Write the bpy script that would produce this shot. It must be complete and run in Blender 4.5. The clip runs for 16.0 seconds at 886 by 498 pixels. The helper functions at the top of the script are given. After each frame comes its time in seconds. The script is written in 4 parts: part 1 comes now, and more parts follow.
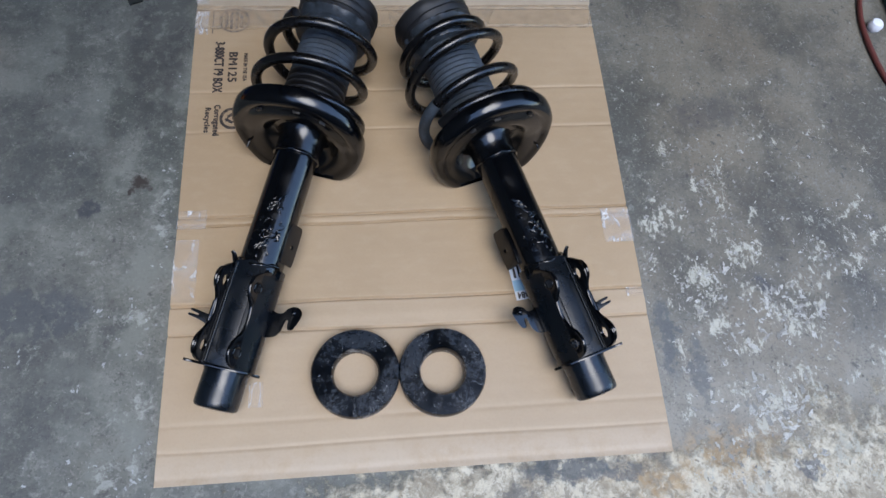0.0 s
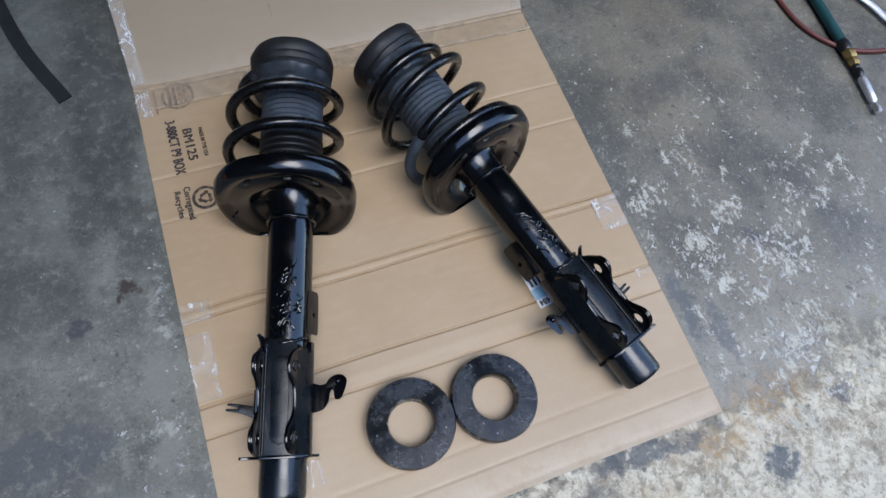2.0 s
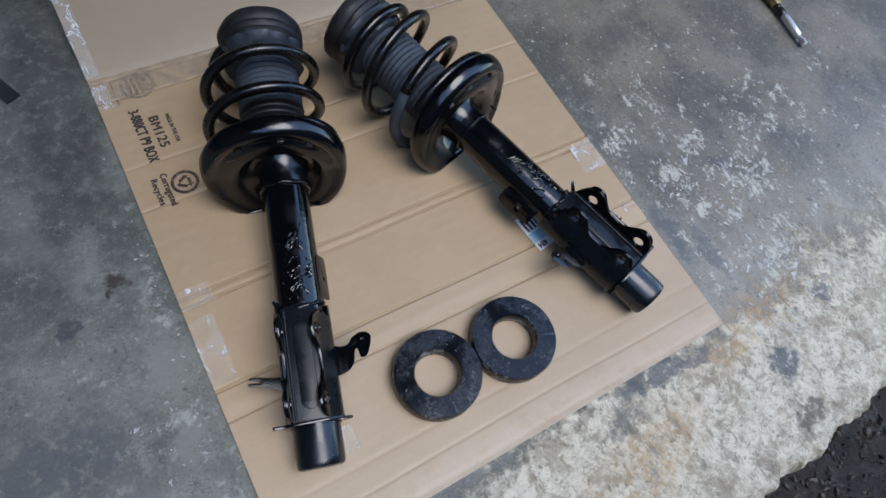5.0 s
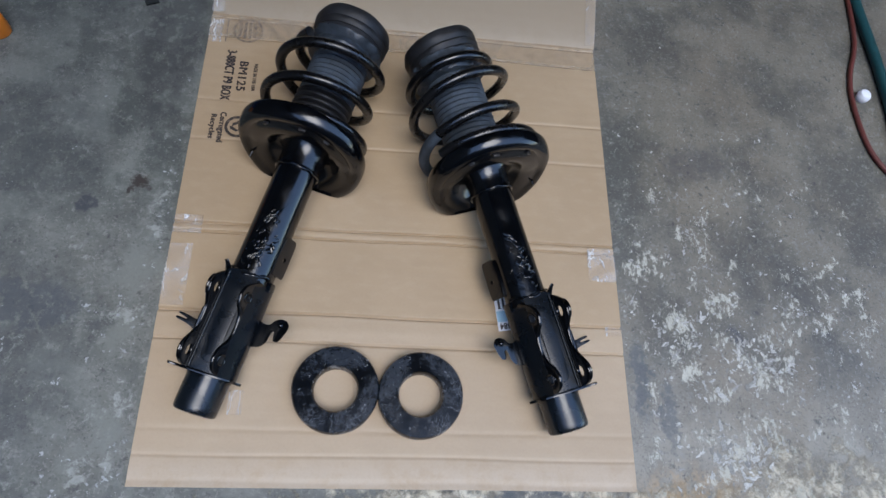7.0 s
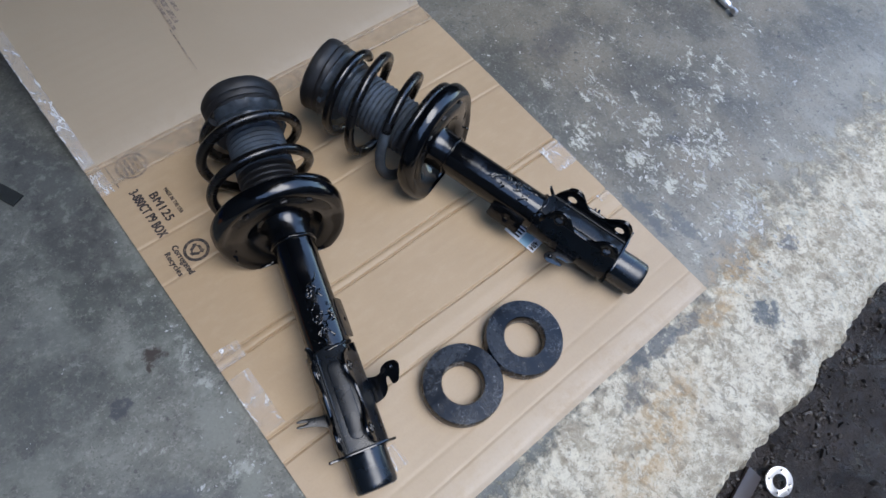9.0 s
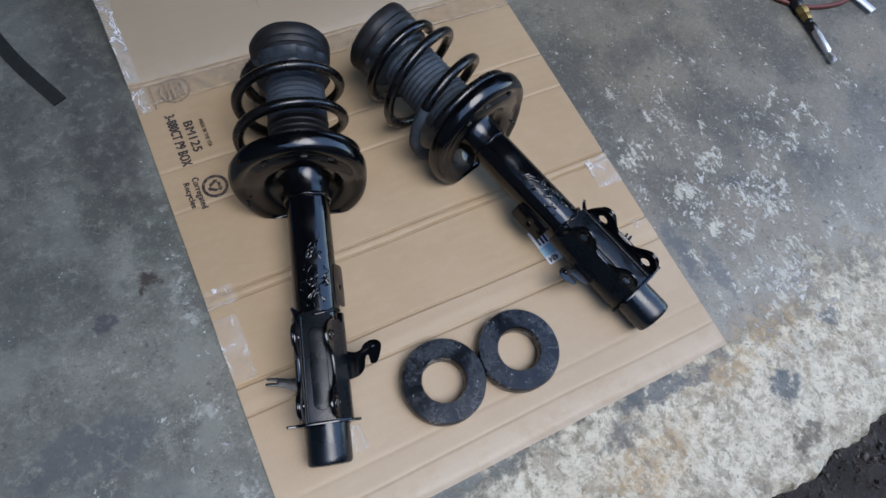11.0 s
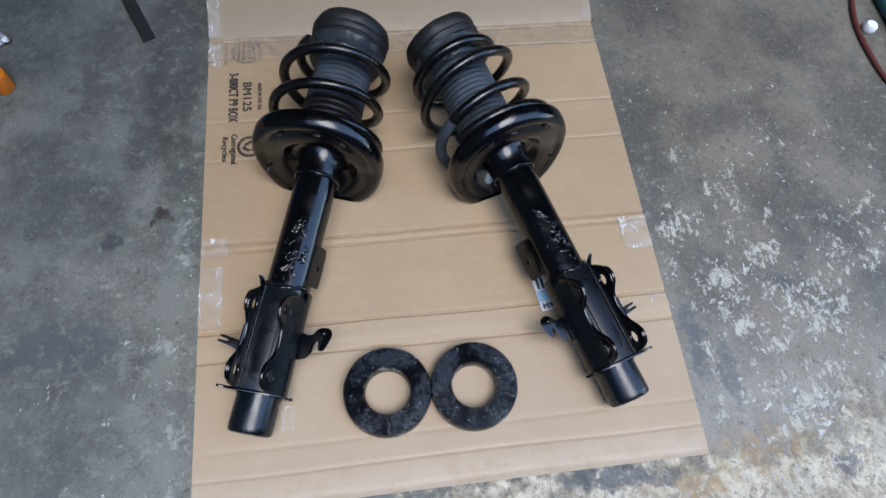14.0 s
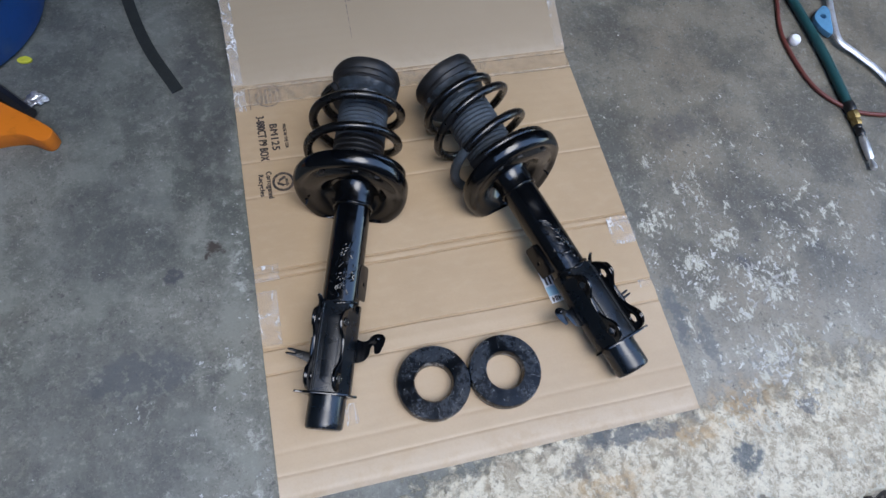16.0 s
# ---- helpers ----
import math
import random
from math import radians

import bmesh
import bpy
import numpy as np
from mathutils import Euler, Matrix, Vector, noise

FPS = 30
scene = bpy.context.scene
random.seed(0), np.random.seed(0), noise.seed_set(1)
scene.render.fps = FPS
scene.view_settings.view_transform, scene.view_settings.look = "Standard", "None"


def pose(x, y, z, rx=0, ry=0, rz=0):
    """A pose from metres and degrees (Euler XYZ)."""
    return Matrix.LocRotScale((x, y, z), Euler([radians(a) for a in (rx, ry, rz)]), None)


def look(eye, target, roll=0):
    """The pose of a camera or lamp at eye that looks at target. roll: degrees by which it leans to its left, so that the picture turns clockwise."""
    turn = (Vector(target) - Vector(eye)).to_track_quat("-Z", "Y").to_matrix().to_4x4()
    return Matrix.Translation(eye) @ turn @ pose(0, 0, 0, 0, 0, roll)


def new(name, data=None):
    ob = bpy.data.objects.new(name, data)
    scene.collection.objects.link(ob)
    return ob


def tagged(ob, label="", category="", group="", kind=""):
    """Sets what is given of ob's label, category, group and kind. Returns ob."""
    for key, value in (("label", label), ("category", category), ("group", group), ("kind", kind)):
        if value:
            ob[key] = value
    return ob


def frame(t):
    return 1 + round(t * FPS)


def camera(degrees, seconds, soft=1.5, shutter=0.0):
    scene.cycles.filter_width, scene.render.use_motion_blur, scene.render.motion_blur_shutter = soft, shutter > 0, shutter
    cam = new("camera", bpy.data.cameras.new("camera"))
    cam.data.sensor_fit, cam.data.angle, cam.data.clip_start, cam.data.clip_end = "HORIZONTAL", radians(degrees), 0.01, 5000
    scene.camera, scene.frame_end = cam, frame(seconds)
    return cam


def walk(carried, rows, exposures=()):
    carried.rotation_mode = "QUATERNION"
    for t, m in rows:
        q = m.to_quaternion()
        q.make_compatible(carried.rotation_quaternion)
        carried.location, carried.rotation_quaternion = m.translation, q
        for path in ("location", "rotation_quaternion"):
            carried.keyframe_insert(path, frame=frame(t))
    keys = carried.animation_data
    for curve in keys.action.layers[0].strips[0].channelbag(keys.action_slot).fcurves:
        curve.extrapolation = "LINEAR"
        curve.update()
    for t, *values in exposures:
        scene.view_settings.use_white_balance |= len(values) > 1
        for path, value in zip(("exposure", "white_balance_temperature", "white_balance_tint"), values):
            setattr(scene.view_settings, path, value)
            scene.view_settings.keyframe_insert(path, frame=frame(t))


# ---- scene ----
cam = camera(71.3, 16.0)
PATH = [
    (0, (-0.032, -0.017, 0.73), (0.151, 0.692, -1.131), 11.3),
    (0.5, (-0.032, 0.003, 0.719), (0.196, 0.649, -1.16), 15.6),
    (1, (-0.036, 0.03, 0.702), (0.186, 0.647, -1.188), 16.3),
    (1.5, (-0.06, 0.01, 0.734), (0.158, 0.704, -1.129), 13.5),
    (2, (-0.134, 0.033, 0.728), (0.295, 0.71, -1.104), 13.9),
    (2.5, (-0.224, 0.071, 0.683), (0.36, 0.657, -1.138), 15.7),
    (3, (-0.247, 0.059, 0.648), (0.392, 0.633, -1.158), 14.1),
    (3.5, (-0.253, 0.013, 0.642), (0.374, 0.667, -1.141), 12.9),
    (4, (-0.245, -0.018, 0.65), (0.444, 0.657, -1.102), 16.4),
    (4.2, (-0.246, -0.021, 0.655), (0.464, 0.669, -1.082), 16.9),
    (6.3, (-0.156, 0.041, 0.735), (0.237, 0.635, -1.134), 21.6),
    (6.5, (-0.103, 0.033, 0.741), (0.225, 0.653, -1.132), 20.9),
    (7, (-0.041, -0.007, 0.753), (0.192, 0.737, -1.088), 19.3),
    (7.5, (-0.042, -0.033, 0.769), (0.159, 0.703, -1.079), 17.0),
    (8, (-0.094, -0.031, 0.793), (0.222, 0.692, -1.045), 18.1),
    (8.5, (-0.198, 0.01, 0.777), (0.296, 0.669, -1.045), 12.5),
    (9, (-0.267, 0.029, 0.755), (0.437, 0.594, -1.03), 13.2),
    (9.2, (-0.285, 0.028, 0.744), (0.443, 0.6, -1.028), 12.3),
    (11.3, (-0.177, 0.004, 0.727), (0.298, 0.658, -1.103), 16.3),
    (11.5, (-0.14, -0.007, 0.719), (0.237, 0.691, -1.117), 12.1),
    (12, (-0.053, -0.013, 0.707), (0.238, 0.723, -1.13), 13.7),
    (12.5, (-0.038, -0.02, 0.707), (0.223, 0.779, -1.107), 11.8),
    (13, (-0.042, -0.017, 0.711), (0.156, 0.767, -1.118), 10.2),
    (13.5, (-0.053, -0.021, 0.718), (0.11, 0.771, -1.112), 7.4),
    (14, (-0.066, -0.03, 0.727), (0.134, 0.76, -1.099), 8.1),
    (14.5, (-0.089, -0.033, 0.739), (0.18, 0.758, -1.078), 11.4),
    (15, (-0.128, -0.029, 0.751), (0.178, 0.75, -1.066), 12.4),
    (15.5, (-0.168, -0.029, 0.778), (0.156, 0.754, -1.033), 12.4),
    (16, (-0.175, -0.05, 0.846), (0.173, 0.711, -0.97), 12.9),
]
walk(cam, [(t, look(eye, target, roll)) for t, eye, target, roll in PATH],
     [(t, 2.12 + d) for t, d in ((0, 0.02), (2, 0.0), (3, 0.04), (4, -0.08), (6.5, -0.17), (7.5, -0.02), (9, 0.05), (11.5, -0.12), (12.5, -0.03), (14.5, 0.06), (16, 0.06))])


# ---- light ----
world = bpy.data.worlds.new("world")
scene.world = world
world.use_nodes = True
wn = world.node_tree
sky = wn.nodes.new("ShaderNodeTexSky")
sky.sky_type, sky.sun_disc = "NISHITA", False
SUN_EL, SUN_AZ = 71.0, 158.0      # azimuth clockwise from +y
sky.sun_elevation, sky.sun_rotation = radians(SUN_EL), radians(SUN_AZ)
sky.air_density, sky.dust_density, sky.ozone_density = 1.0, 0.3, 2.6
wn.links.new(sky.outputs[0], wn.nodes["Background"].inputs[0])
wn.nodes["Background"].inputs[1].default_value = 0.15
sun = new("sun", bpy.data.lights.new("sun", "SUN"))
sun.data.energy, sun.data.angle, sun.data.color = 0.525, radians(36), (1.0, 0.965, 0.915)
a, e = radians(SUN_AZ), radians(SUN_EL)
sun.matrix_world = look((4 * math.sin(a) * math.cos(e), 4 * math.cos(a) * math.cos(e), 4 * math.sin(e)), (0, 0, 0))


# ---- materials ----
class Nodes:
    """A small writer of node materials."""

    def __init__(self, name):
        self.mat = bpy.data.materials.new(name)
        self.mat.use_nodes = True
        self.tree = self.mat.node_tree
        self.bsdf = self.tree.nodes["Principled BSDF"]
        self.coord = self.tree.nodes.new("ShaderNodeTexCoord").outputs["Object"]

    def put(self, socket, value):
        if isinstance(value, bpy.types.NodeSocket):
            self.tree.links.new(value, socket)
        else:
            socket.default_value = value

    def scaled(self, sx, sy, sz, turn=0.0, vec=None):
        n = self.tree.nodes.new("ShaderNodeMapping")
        self.put(n.inputs[0], vec or self.coord)
        n.inputs["Scale"].default_value = (sx, sy, sz)
        n.inputs["Rotation"].default_value = (0, 0, radians(turn))
        return n.outputs[0]

    def noise(self, scale, detail=4.0, rough=0.55, vec=None, color=False, distort=0.0):
        n = self.tree.nodes.new("ShaderNodeTexNoise")
        self.put(n.inputs["Vector"], vec or self.coord)
        n.inputs["Scale"].default_value, n.inputs["Detail"].default_value = scale, detail
        n.inputs["Roughness"].default_value, n.inputs["Distortion"].default_value = rough, distort
        return n.outputs["Color" if color else "Fac"]

    def voronoi(self, scale, vec=None, feature="F1", out="Distance"):
        n = self.tree.nodes.new("ShaderNodeTexVoronoi")
        n.feature = feature
        self.put(n.inputs["Vector"], vec or self.coord)
        n.inputs["Scale"].default_value = scale
        return n.outputs[out]

    def wave(self, scale, axis="Y", vec=None, distort=0.0):
        n = self.tree.nodes.new("ShaderNodeTexWave")
        n.bands_direction = axis
        self.put(n.inputs["Vector"], vec or self.coord)
        n.inputs["Scale"].default_value, n.inputs["Distortion"].default_value = scale, distort
        return n.outputs["Fac"]

    def step(self, value, low, high, a=0.0, b=1.0):
        n = self.tree.nodes.new("ShaderNodeMapRange")
        n.interpolation_type = "SMOOTHSTEP"
        self.put(n.inputs["Value"], value)
        for key, v in (("From Min", low), ("From Max", high), ("To Min", a), ("To Max", b)):
            n.inputs[key].default_value = v
        return n.outputs[0]

    def math(self, op, a, b=0.0):
        n = self.tree.nodes.new("ShaderNodeMath")
        n.operation = op
        self.put(n.inputs[0], a), self.put(n.inputs[1], b)
        return n.outputs[0]

    def mul(self, *values):
        out = values[0]
        for v in values[1:]:
            out = self.math("MULTIPLY", out, v)
        return out

    def mix(self, fac, a, b, mode="MIX"):
        n = self.tree.nodes.new("ShaderNodeMix")
        n.data_type, n.blend_type = "RGBA", mode
        self.put(n.inputs[0], fac)
        for k, v in ((6, a), (7, b)):
            self.put(n.inputs[k], (*v, 1.0) if isinstance(v, tuple) and len(v) == 3 else v)
        return n.outputs[2]

    def axis(self, k, vec=None):
        n = self.tree.nodes.new("ShaderNodeSeparateXYZ")
        self.put(n.inputs[0], vec or self.coord)
        return n.outputs[k]

    def wobbled(self, scale, amount):
        """The place, pushed about by noise."""
        n = self.tree.nodes.new("ShaderNodeVectorMath")
        n.operation = "MULTIPLY_ADD"
        self.put(n.inputs[0], self.noise(scale, 5, 0.65, color=True))
        n.inputs[1].default_value = (amount, amount, 0)
        m = self.tree.nodes.new("ShaderNodeVectorMath")
        m.operation = "SUBTRACT"
        self.put(m.inputs[0], self.coord)
        m.inputs[1].default_value = (amount / 2, amount / 2, 0)
        self.put(n.inputs[2], m.outputs[0])
        return n.outputs[0]

    def spot(self, vec, x, y, rx, ry, soft=0.5, turn=0.0):
        """A ragged round patch: 1 within, 0 outside."""
        m = self.tree.nodes.new("ShaderNodeVectorMath")
        m.operation = "SUBTRACT"
        self.put(m.inputs[0], vec)
        m.inputs[1].default_value = (x, y, 0)
        v = self.scaled(1 / rx, 1 / ry, 0, turn, m.outputs[0]) if not turn else self.scaled(1 / rx, 1 / ry, 0, 0, self.scaled(1, 1, 0, turn, m.outputs[0]))
        ln = self.tree.nodes.new("ShaderNodeVectorMath")
        ln.operation = "LENGTH"
        self.put(ln.inputs[0], v)
        return self.step(ln.outputs["Value"], 1.0 - soft, 1.0 + soft, 1.0, 0.0)

    def bump(self, height, distance, strength=1.0, normal=None):
        n = self.tree.nodes.new("ShaderNodeBump")
        self.put(n.inputs["Height"], height)
        n.inputs["Distance"].default_value, n.inputs["Strength"].default_value = distance, strength
        if normal:
            self.put(n.inputs["Normal"], normal)
        return n.outputs[0]

    def done(self, color, rough, metal=0.0, normal=None, **more):
        self.put(self.bsdf.inputs["Base Color"], (*color, 1.0) if isinstance(color, tuple) else color)
        self.put(self.bsdf.inputs["Roughness"], rough)
        self.put(self.bsdf.inputs["Metallic"], metal)
        if normal:
            self.put(self.bsdf.inputs["Normal"], normal)
        for key, v in more.items():
            self.put(self.bsdf.inputs[key.replace("_", " ")], v)
        return self.mat


def concrete():
    n = Nodes("stained_concrete")
    w = n.wobbled(9, 0.07)
    fine = n.wobbled(60, 0.022)
    big, mid, small = n.noise(3.2, 5, 0.62), n.noise(15, 7, 0.62), n.noise(120, 6, 0.68)
    x, y = n.axis(0, w), n.axis(1, w)
    left = n.step(x, -0.10, -0.30)
    col = n.mix(n.step(big, 0.34, 0.68), (0.084, 0.092, 0.090), (0.158, 0.165, 0.156))
    col = n.mix(n.step(mid, 0.44, 0.68, 0, 0.70), col, (0.200, 0.209, 0.200))
    col = n.mix(n.step(n.noise(24, 7, 0.70), 0.52, 0.68, 0, 0.70), col, (0.070, 0.076, 0.080))
    col = n.mix(n.mul(n.step(n.noise(7, 5, 0.65), 0.48, 0.66, 0, 0.6), n.step(x, -0.5, 0.4, 0.25, 1.0)), col, (0.172, 0.152, 0.132))
    col = n.mix(n.step(n.noise(46, 6, 0.70), 0.50, 0.66, 0, 0.45), col, (0.215, 0.222, 0.214))
    col = n.mix(n.step(n.noise(56, 6, 0.70), 0.52, 0.68, 0, 0.45), col, (0.082, 0.088, 0.088))
    # trodden, browner ground beside the sheet, with brighter doorway light painted towards the threshold
    brown = n.mix(n.step(n.noise(8, 6, 0.64, w), 0.38, 0.64), (0.086, 0.079, 0.068), (0.206, 0.184, 0.150))
    col = n.mix(n.step(x, 0.10, 0.42, 0, 0.82), col, brown)
    worn = n.mix(n.step(n.noise(12, 6, 0.66, w), 0.36, 0.64), (0.205, 0.188, 0.162), (0.335, 0.315, 0.280))
    col = n.mix(n.mul(n.step(x, 0.18, 0.34), n.step(y, 0.22, 0.02, 0, 0.85)), col, worn)
    col = n.mix(n.mul(n.step(x, 0.22, 0.40), n.step(n.noise(5.5, 6, 0.66, n.scaled(1, 0.6, 1, 30, w)), 0.50, 0.64, 0, 0.4)), col, (0.215, 0.182, 0.142))
    # fine grain
    col = n.mix(n.step(n.noise(330, 3, 0.6), 0.35, 0.44, 0.42, 0.0), col, (0.05, 0.05, 0.05))
    col = n.mix(n.step(n.noise(290, 3, 0.6), 0.58, 0.68, 0.0, 0.34), col, (0.34, 0.34, 0.32))
    col = n.mix(n.step(small, 0.54, 0.68, 0, 0.42), col, (0.27, 0.275, 0.268))
    col = n.mix(n.step(n.noise(85, 5, 0.70), 0.60, 0.67, 0, 0.7), col, (0.055, 0.057, 0.06))
    blot = n.noise(13, 6, 0.64, w)
    col = n.mix(n.mul(left, n.step(blot, 0.49, 0.62, 0, 0.6)), col, (0.200, 0.214, 0.202))
    col = n.mix(n.mul(left, n.step(blot, 0.46, 0.36, 0, 0.3)), col, (0.086, 0.094, 0.092))
    # bare, weathered strip along the threshold
    bare = n.mul(n.step(y, -0.09, 0.080, 1.0, 0.0), n.step(x, -0.35, 0.05, 0.35, 1.0))
    bare = n.math("MAXIMUM", bare, n.mul(n.step(x, 0.36, 0.46), n.step(y, 0.0, 0.16, 0.5, 0.0)))
    grit = n.mix(n.step(n.noise(70, 7, 0.74), 0.36, 0.62), (0.34, 0.295, 0.232), (0.62, 0.57, 0.475))
    grit = n.mix(n.step(n.noise(16, 6, 0.70, fine), 0.50, 0.64, 0, 0.6), grit, (0.34, 0.295, 0.24))
    grit = n.mix(n.step(n.noise(64, 7, 0.78, fine), 0.48, 0.58, 0, 0.8), grit, (0.71, 0.665, 0.57))
    grit = n.mix(n.step(n.noise(24, 8, 0.76), 0.53, 0.60, 0, 0.6), grit, (0.28, 0.235, 0.185))
    grit = n.mix(n.step(n.voronoi(95, fine), 0.08, 0.26, 0.7, 0.0), grit, (0.17, 0.150, 0.125))
    grit = n.mix(n.step(n.noise(52, 5, 0.7, n.scaled(1, 0.5, 1, 14, fine)), 0.57, 0.62, 0, 0.6), grit, (0.20, 0.178, 0.15))
    grit = n.mix(n.step(n.noise(170, 4, 0.7), 0.56, 0.68, 0, 0.5), grit, (0.19, 0.172, 0.15))
    ragged = n.step(n.math("ADD", bare, n.mul(n.math("SUBTRACT", n.noise(34, 7, 0.74), 0.5), 1.3)), 0.34, 0.62)
    col = n.mix(ragged, col, grit)
    # ochre staining
    for px, py, rx, ry in ((0.125, -0.075, 0.055, 0.03), (0.36, 0.00, 0.06, 0.03), (0.05, -0.105, 0.06, 0.03), (0.27, -0.03, 0.05, 0.02)):
        col = n.mix(n.mul(n.spot(w, px, py, rx, ry, 0.7), n.step(n.noise(60, 6, 0.72), 0.40, 0.62, 0, 0.60)), col, (0.45, 0.29, 0.14))
    # scraped pale paint, mostly on one side of the sheet: thick where the marks are, thin elsewhere
    patch = n.step(n.noise(11, 6, 0.68), 0.44, 0.60)
    zone = n.mul(n.step(x, 0.27, 0.33), n.step(x, 0.55, 1.0, 1.0, 0.25), n.step(y, 0.26, 0.62, 1.0, 0.30))
    much = n.mul(zone, n.math("ADD", n.mul(patch, 0.62), 0.10))
    for px, py, rx, ry, t in ((0.42, 0.115, 0.020, 0.018, 20), (0.43, 0.040, 0.055, 0.025, -30), (0.49, 0.055, 0.045, 0.010, 25),
                             (0.375, 0.205, 0.034, 0.022, 50), (0.37, 0.17, 0.018, 0.024, 0), (0.52, 0.175, 0.035, 0.015, -40), (0.47, 0.155, 0.030, 0.022, 10),
                             (0.545, 0.245, 0.05, 0.009, -55), (0.60, 0.30, 0.035, 0.007, -40), (0.435, 0.365, 0.007, 0.022, 20), (0.40, 0.34, 0.007, 0.022, 15),
                             (0.43, 0.19, 0.016, 0.024, 0), (0.365, 0.40, 0.014, 0.012, 0), (0.46, 0.30, 0.008, 0.026, 25), (0.40, -0.02, 0.03, 0.016, 0)):
        much = n.math("MAXIMUM", much, n.mul(n.spot(w, px, py, rx, ry, 0.9, t), 0.9))
    cream = n.mix(n.noise(45, 5, 0.7), (0.34, 0.335, 0.29), (0.66, 0.65, 0.59))
    film = n.math("ADD", n.mul(n.noise(118, 10, 0.80, n.scaled(1.0, 0.6, 1, 24), distort=0.4), 0.70), n.mul(n.noise(30, 8, 0.74), 0.30))
    col = n.mix(n.step(n.math("ADD", film, n.mul(much, 0.15)), 0.612, 0.665, 0, 0.85), col, cream)
    # dusty grey scuffs on the other side
    some = n.mul(n.step(x, -0.60, -0.32, 0.35, 0.8), n.step(x, -0.27, -0.22, 1.0, 0.0), n.step(y, 0.20, 0.75, 1.0, 0.25), n.math("ADD", n.mul(patch, 0.5), 0.2))
    for px, py, rx, ry, t in ((-0.325, 0.19, 0.03, 0.016, -35), (-0.33, 0.02, 0.04, 0.02, -20), (-0.40, -0.01, 0.025, 0.012, 30), (-0.31, 0.09, 0.014, 0.035, 0), (-0.305, 0.33, 0.012, 0.06, 0)):
        some = n.math("MAXIMUM", some, n.spot(fine, px, py, rx, ry, 0.8, t))
    col = n.mix(n.step(n.math("ADD", n.noise(60, 8, 0.74, fine), n.mul(some, 0.15)), 0.62, 0.72, 0, 0.6), col, (0.37, 0.39, 0.38))
    # oil and soot marks, and broad dark patches that paint the dimmer left side
    torn = n.wobbled(46, 0.055)
    for px, py, rx, ry, deep, tint in ((0.165, -0.010, 0.055, 0.014, 0.8, (0.105, 0.120, 0.140)), (0.225, -0.018, 0.03, 0.012, 0.7, (0.105, 0.120, 0.140)), (0.335, -0.076, 0.020, 0.020, 0.8, (0.075, 0.100, 0.130)),
                                      (0.316, -0.140, 0.024, 0.013, 0.8, (0.105, 0.092, 0.082)), (0.312, 0.13, 0.012, 0.05, 0.75, (0.08, 0.09, 0.105)), (0.345, 0.09, 0.010, 0.04, 0.65, (0.08, 0.09, 0.105)),
                                      (0.455, 0.20, 0.010, 0.016, 0.75, (0.06, 0.065, 0.08)), (0.44, 0.46, 0.05, 0.03, 0.4, (0.06, 0.06, 0.07)), (-0.40, 0.335, 0.012, 0.016, 0.8, (0.04, 0.045, 0.06)),
                                      (-0.45, 0.20, 0.07, 0.03, 0.55, (0.06, 0.075, 0.10)), (-0.48, 0.42, 0.09, 0.10, 0.4, (0.055, 0.06, 0.07)), (-0.50, 0.12, 0.13, 0.16, 0.45, (0.055, 0.06, 0.07)),
                                      (0.10, -0.040, 0.03, 0.012, 0.6, (0.11, 0.12, 0.135)), (0.45, -0.03, 0.016, 0.012, 0.7, (0.085, 0.10, 0.13)), (-0.34, 0.62, 0.04, 0.16, 0.55, (0.045, 0.045, 0.05)), (-0.47, 0.80, 0.20, 0.26, 0.3, (0.052, 0.056, 0.058))):
        col = n.mix(n.mul(n.spot(torn, px, py, rx, ry, 0.28), n.step(n.noise(75, 6, 0.72), 0.38, 0.50, 0.2, 1.0), deep), col, tint)
    drop = n.math("MAXIMUM", n.spot(n.wobbled(80, 0.040), -0.341, 0.370, 0.013, 0.009, 0.35, 15), n.spot(n.wobbled(80, 0.02), -0.353, 0.358, 0.003, 0.007, 0.4, 20))
    col = n.mix(n.mul(drop, n.step(n.noise(130, 4, 0.7), 0.30, 0.44, 0.5, 0.95)), col, (0.040, 0.032, 0.030))
    col = n.mix(1.0, col, (1.0, 0.995, 0.925), "MULTIPLY")
    rel = n.math("ADD", n.mul(mid, 0.6), n.mul(small, 0.5))
    rel = n.math("ADD", rel, n.mul(ragged, n.noise(60, 6, 0.75), 2.2))
    rough = n.math("ADD", n.step(big, 0.3, 0.7, 0.42, 0.60), n.mul(ragged, 0.3))
    return n.done(col, rough, 0.0, n.bump(rel, 0.0018, 0.8), Specular_IOR_Level=0.4)


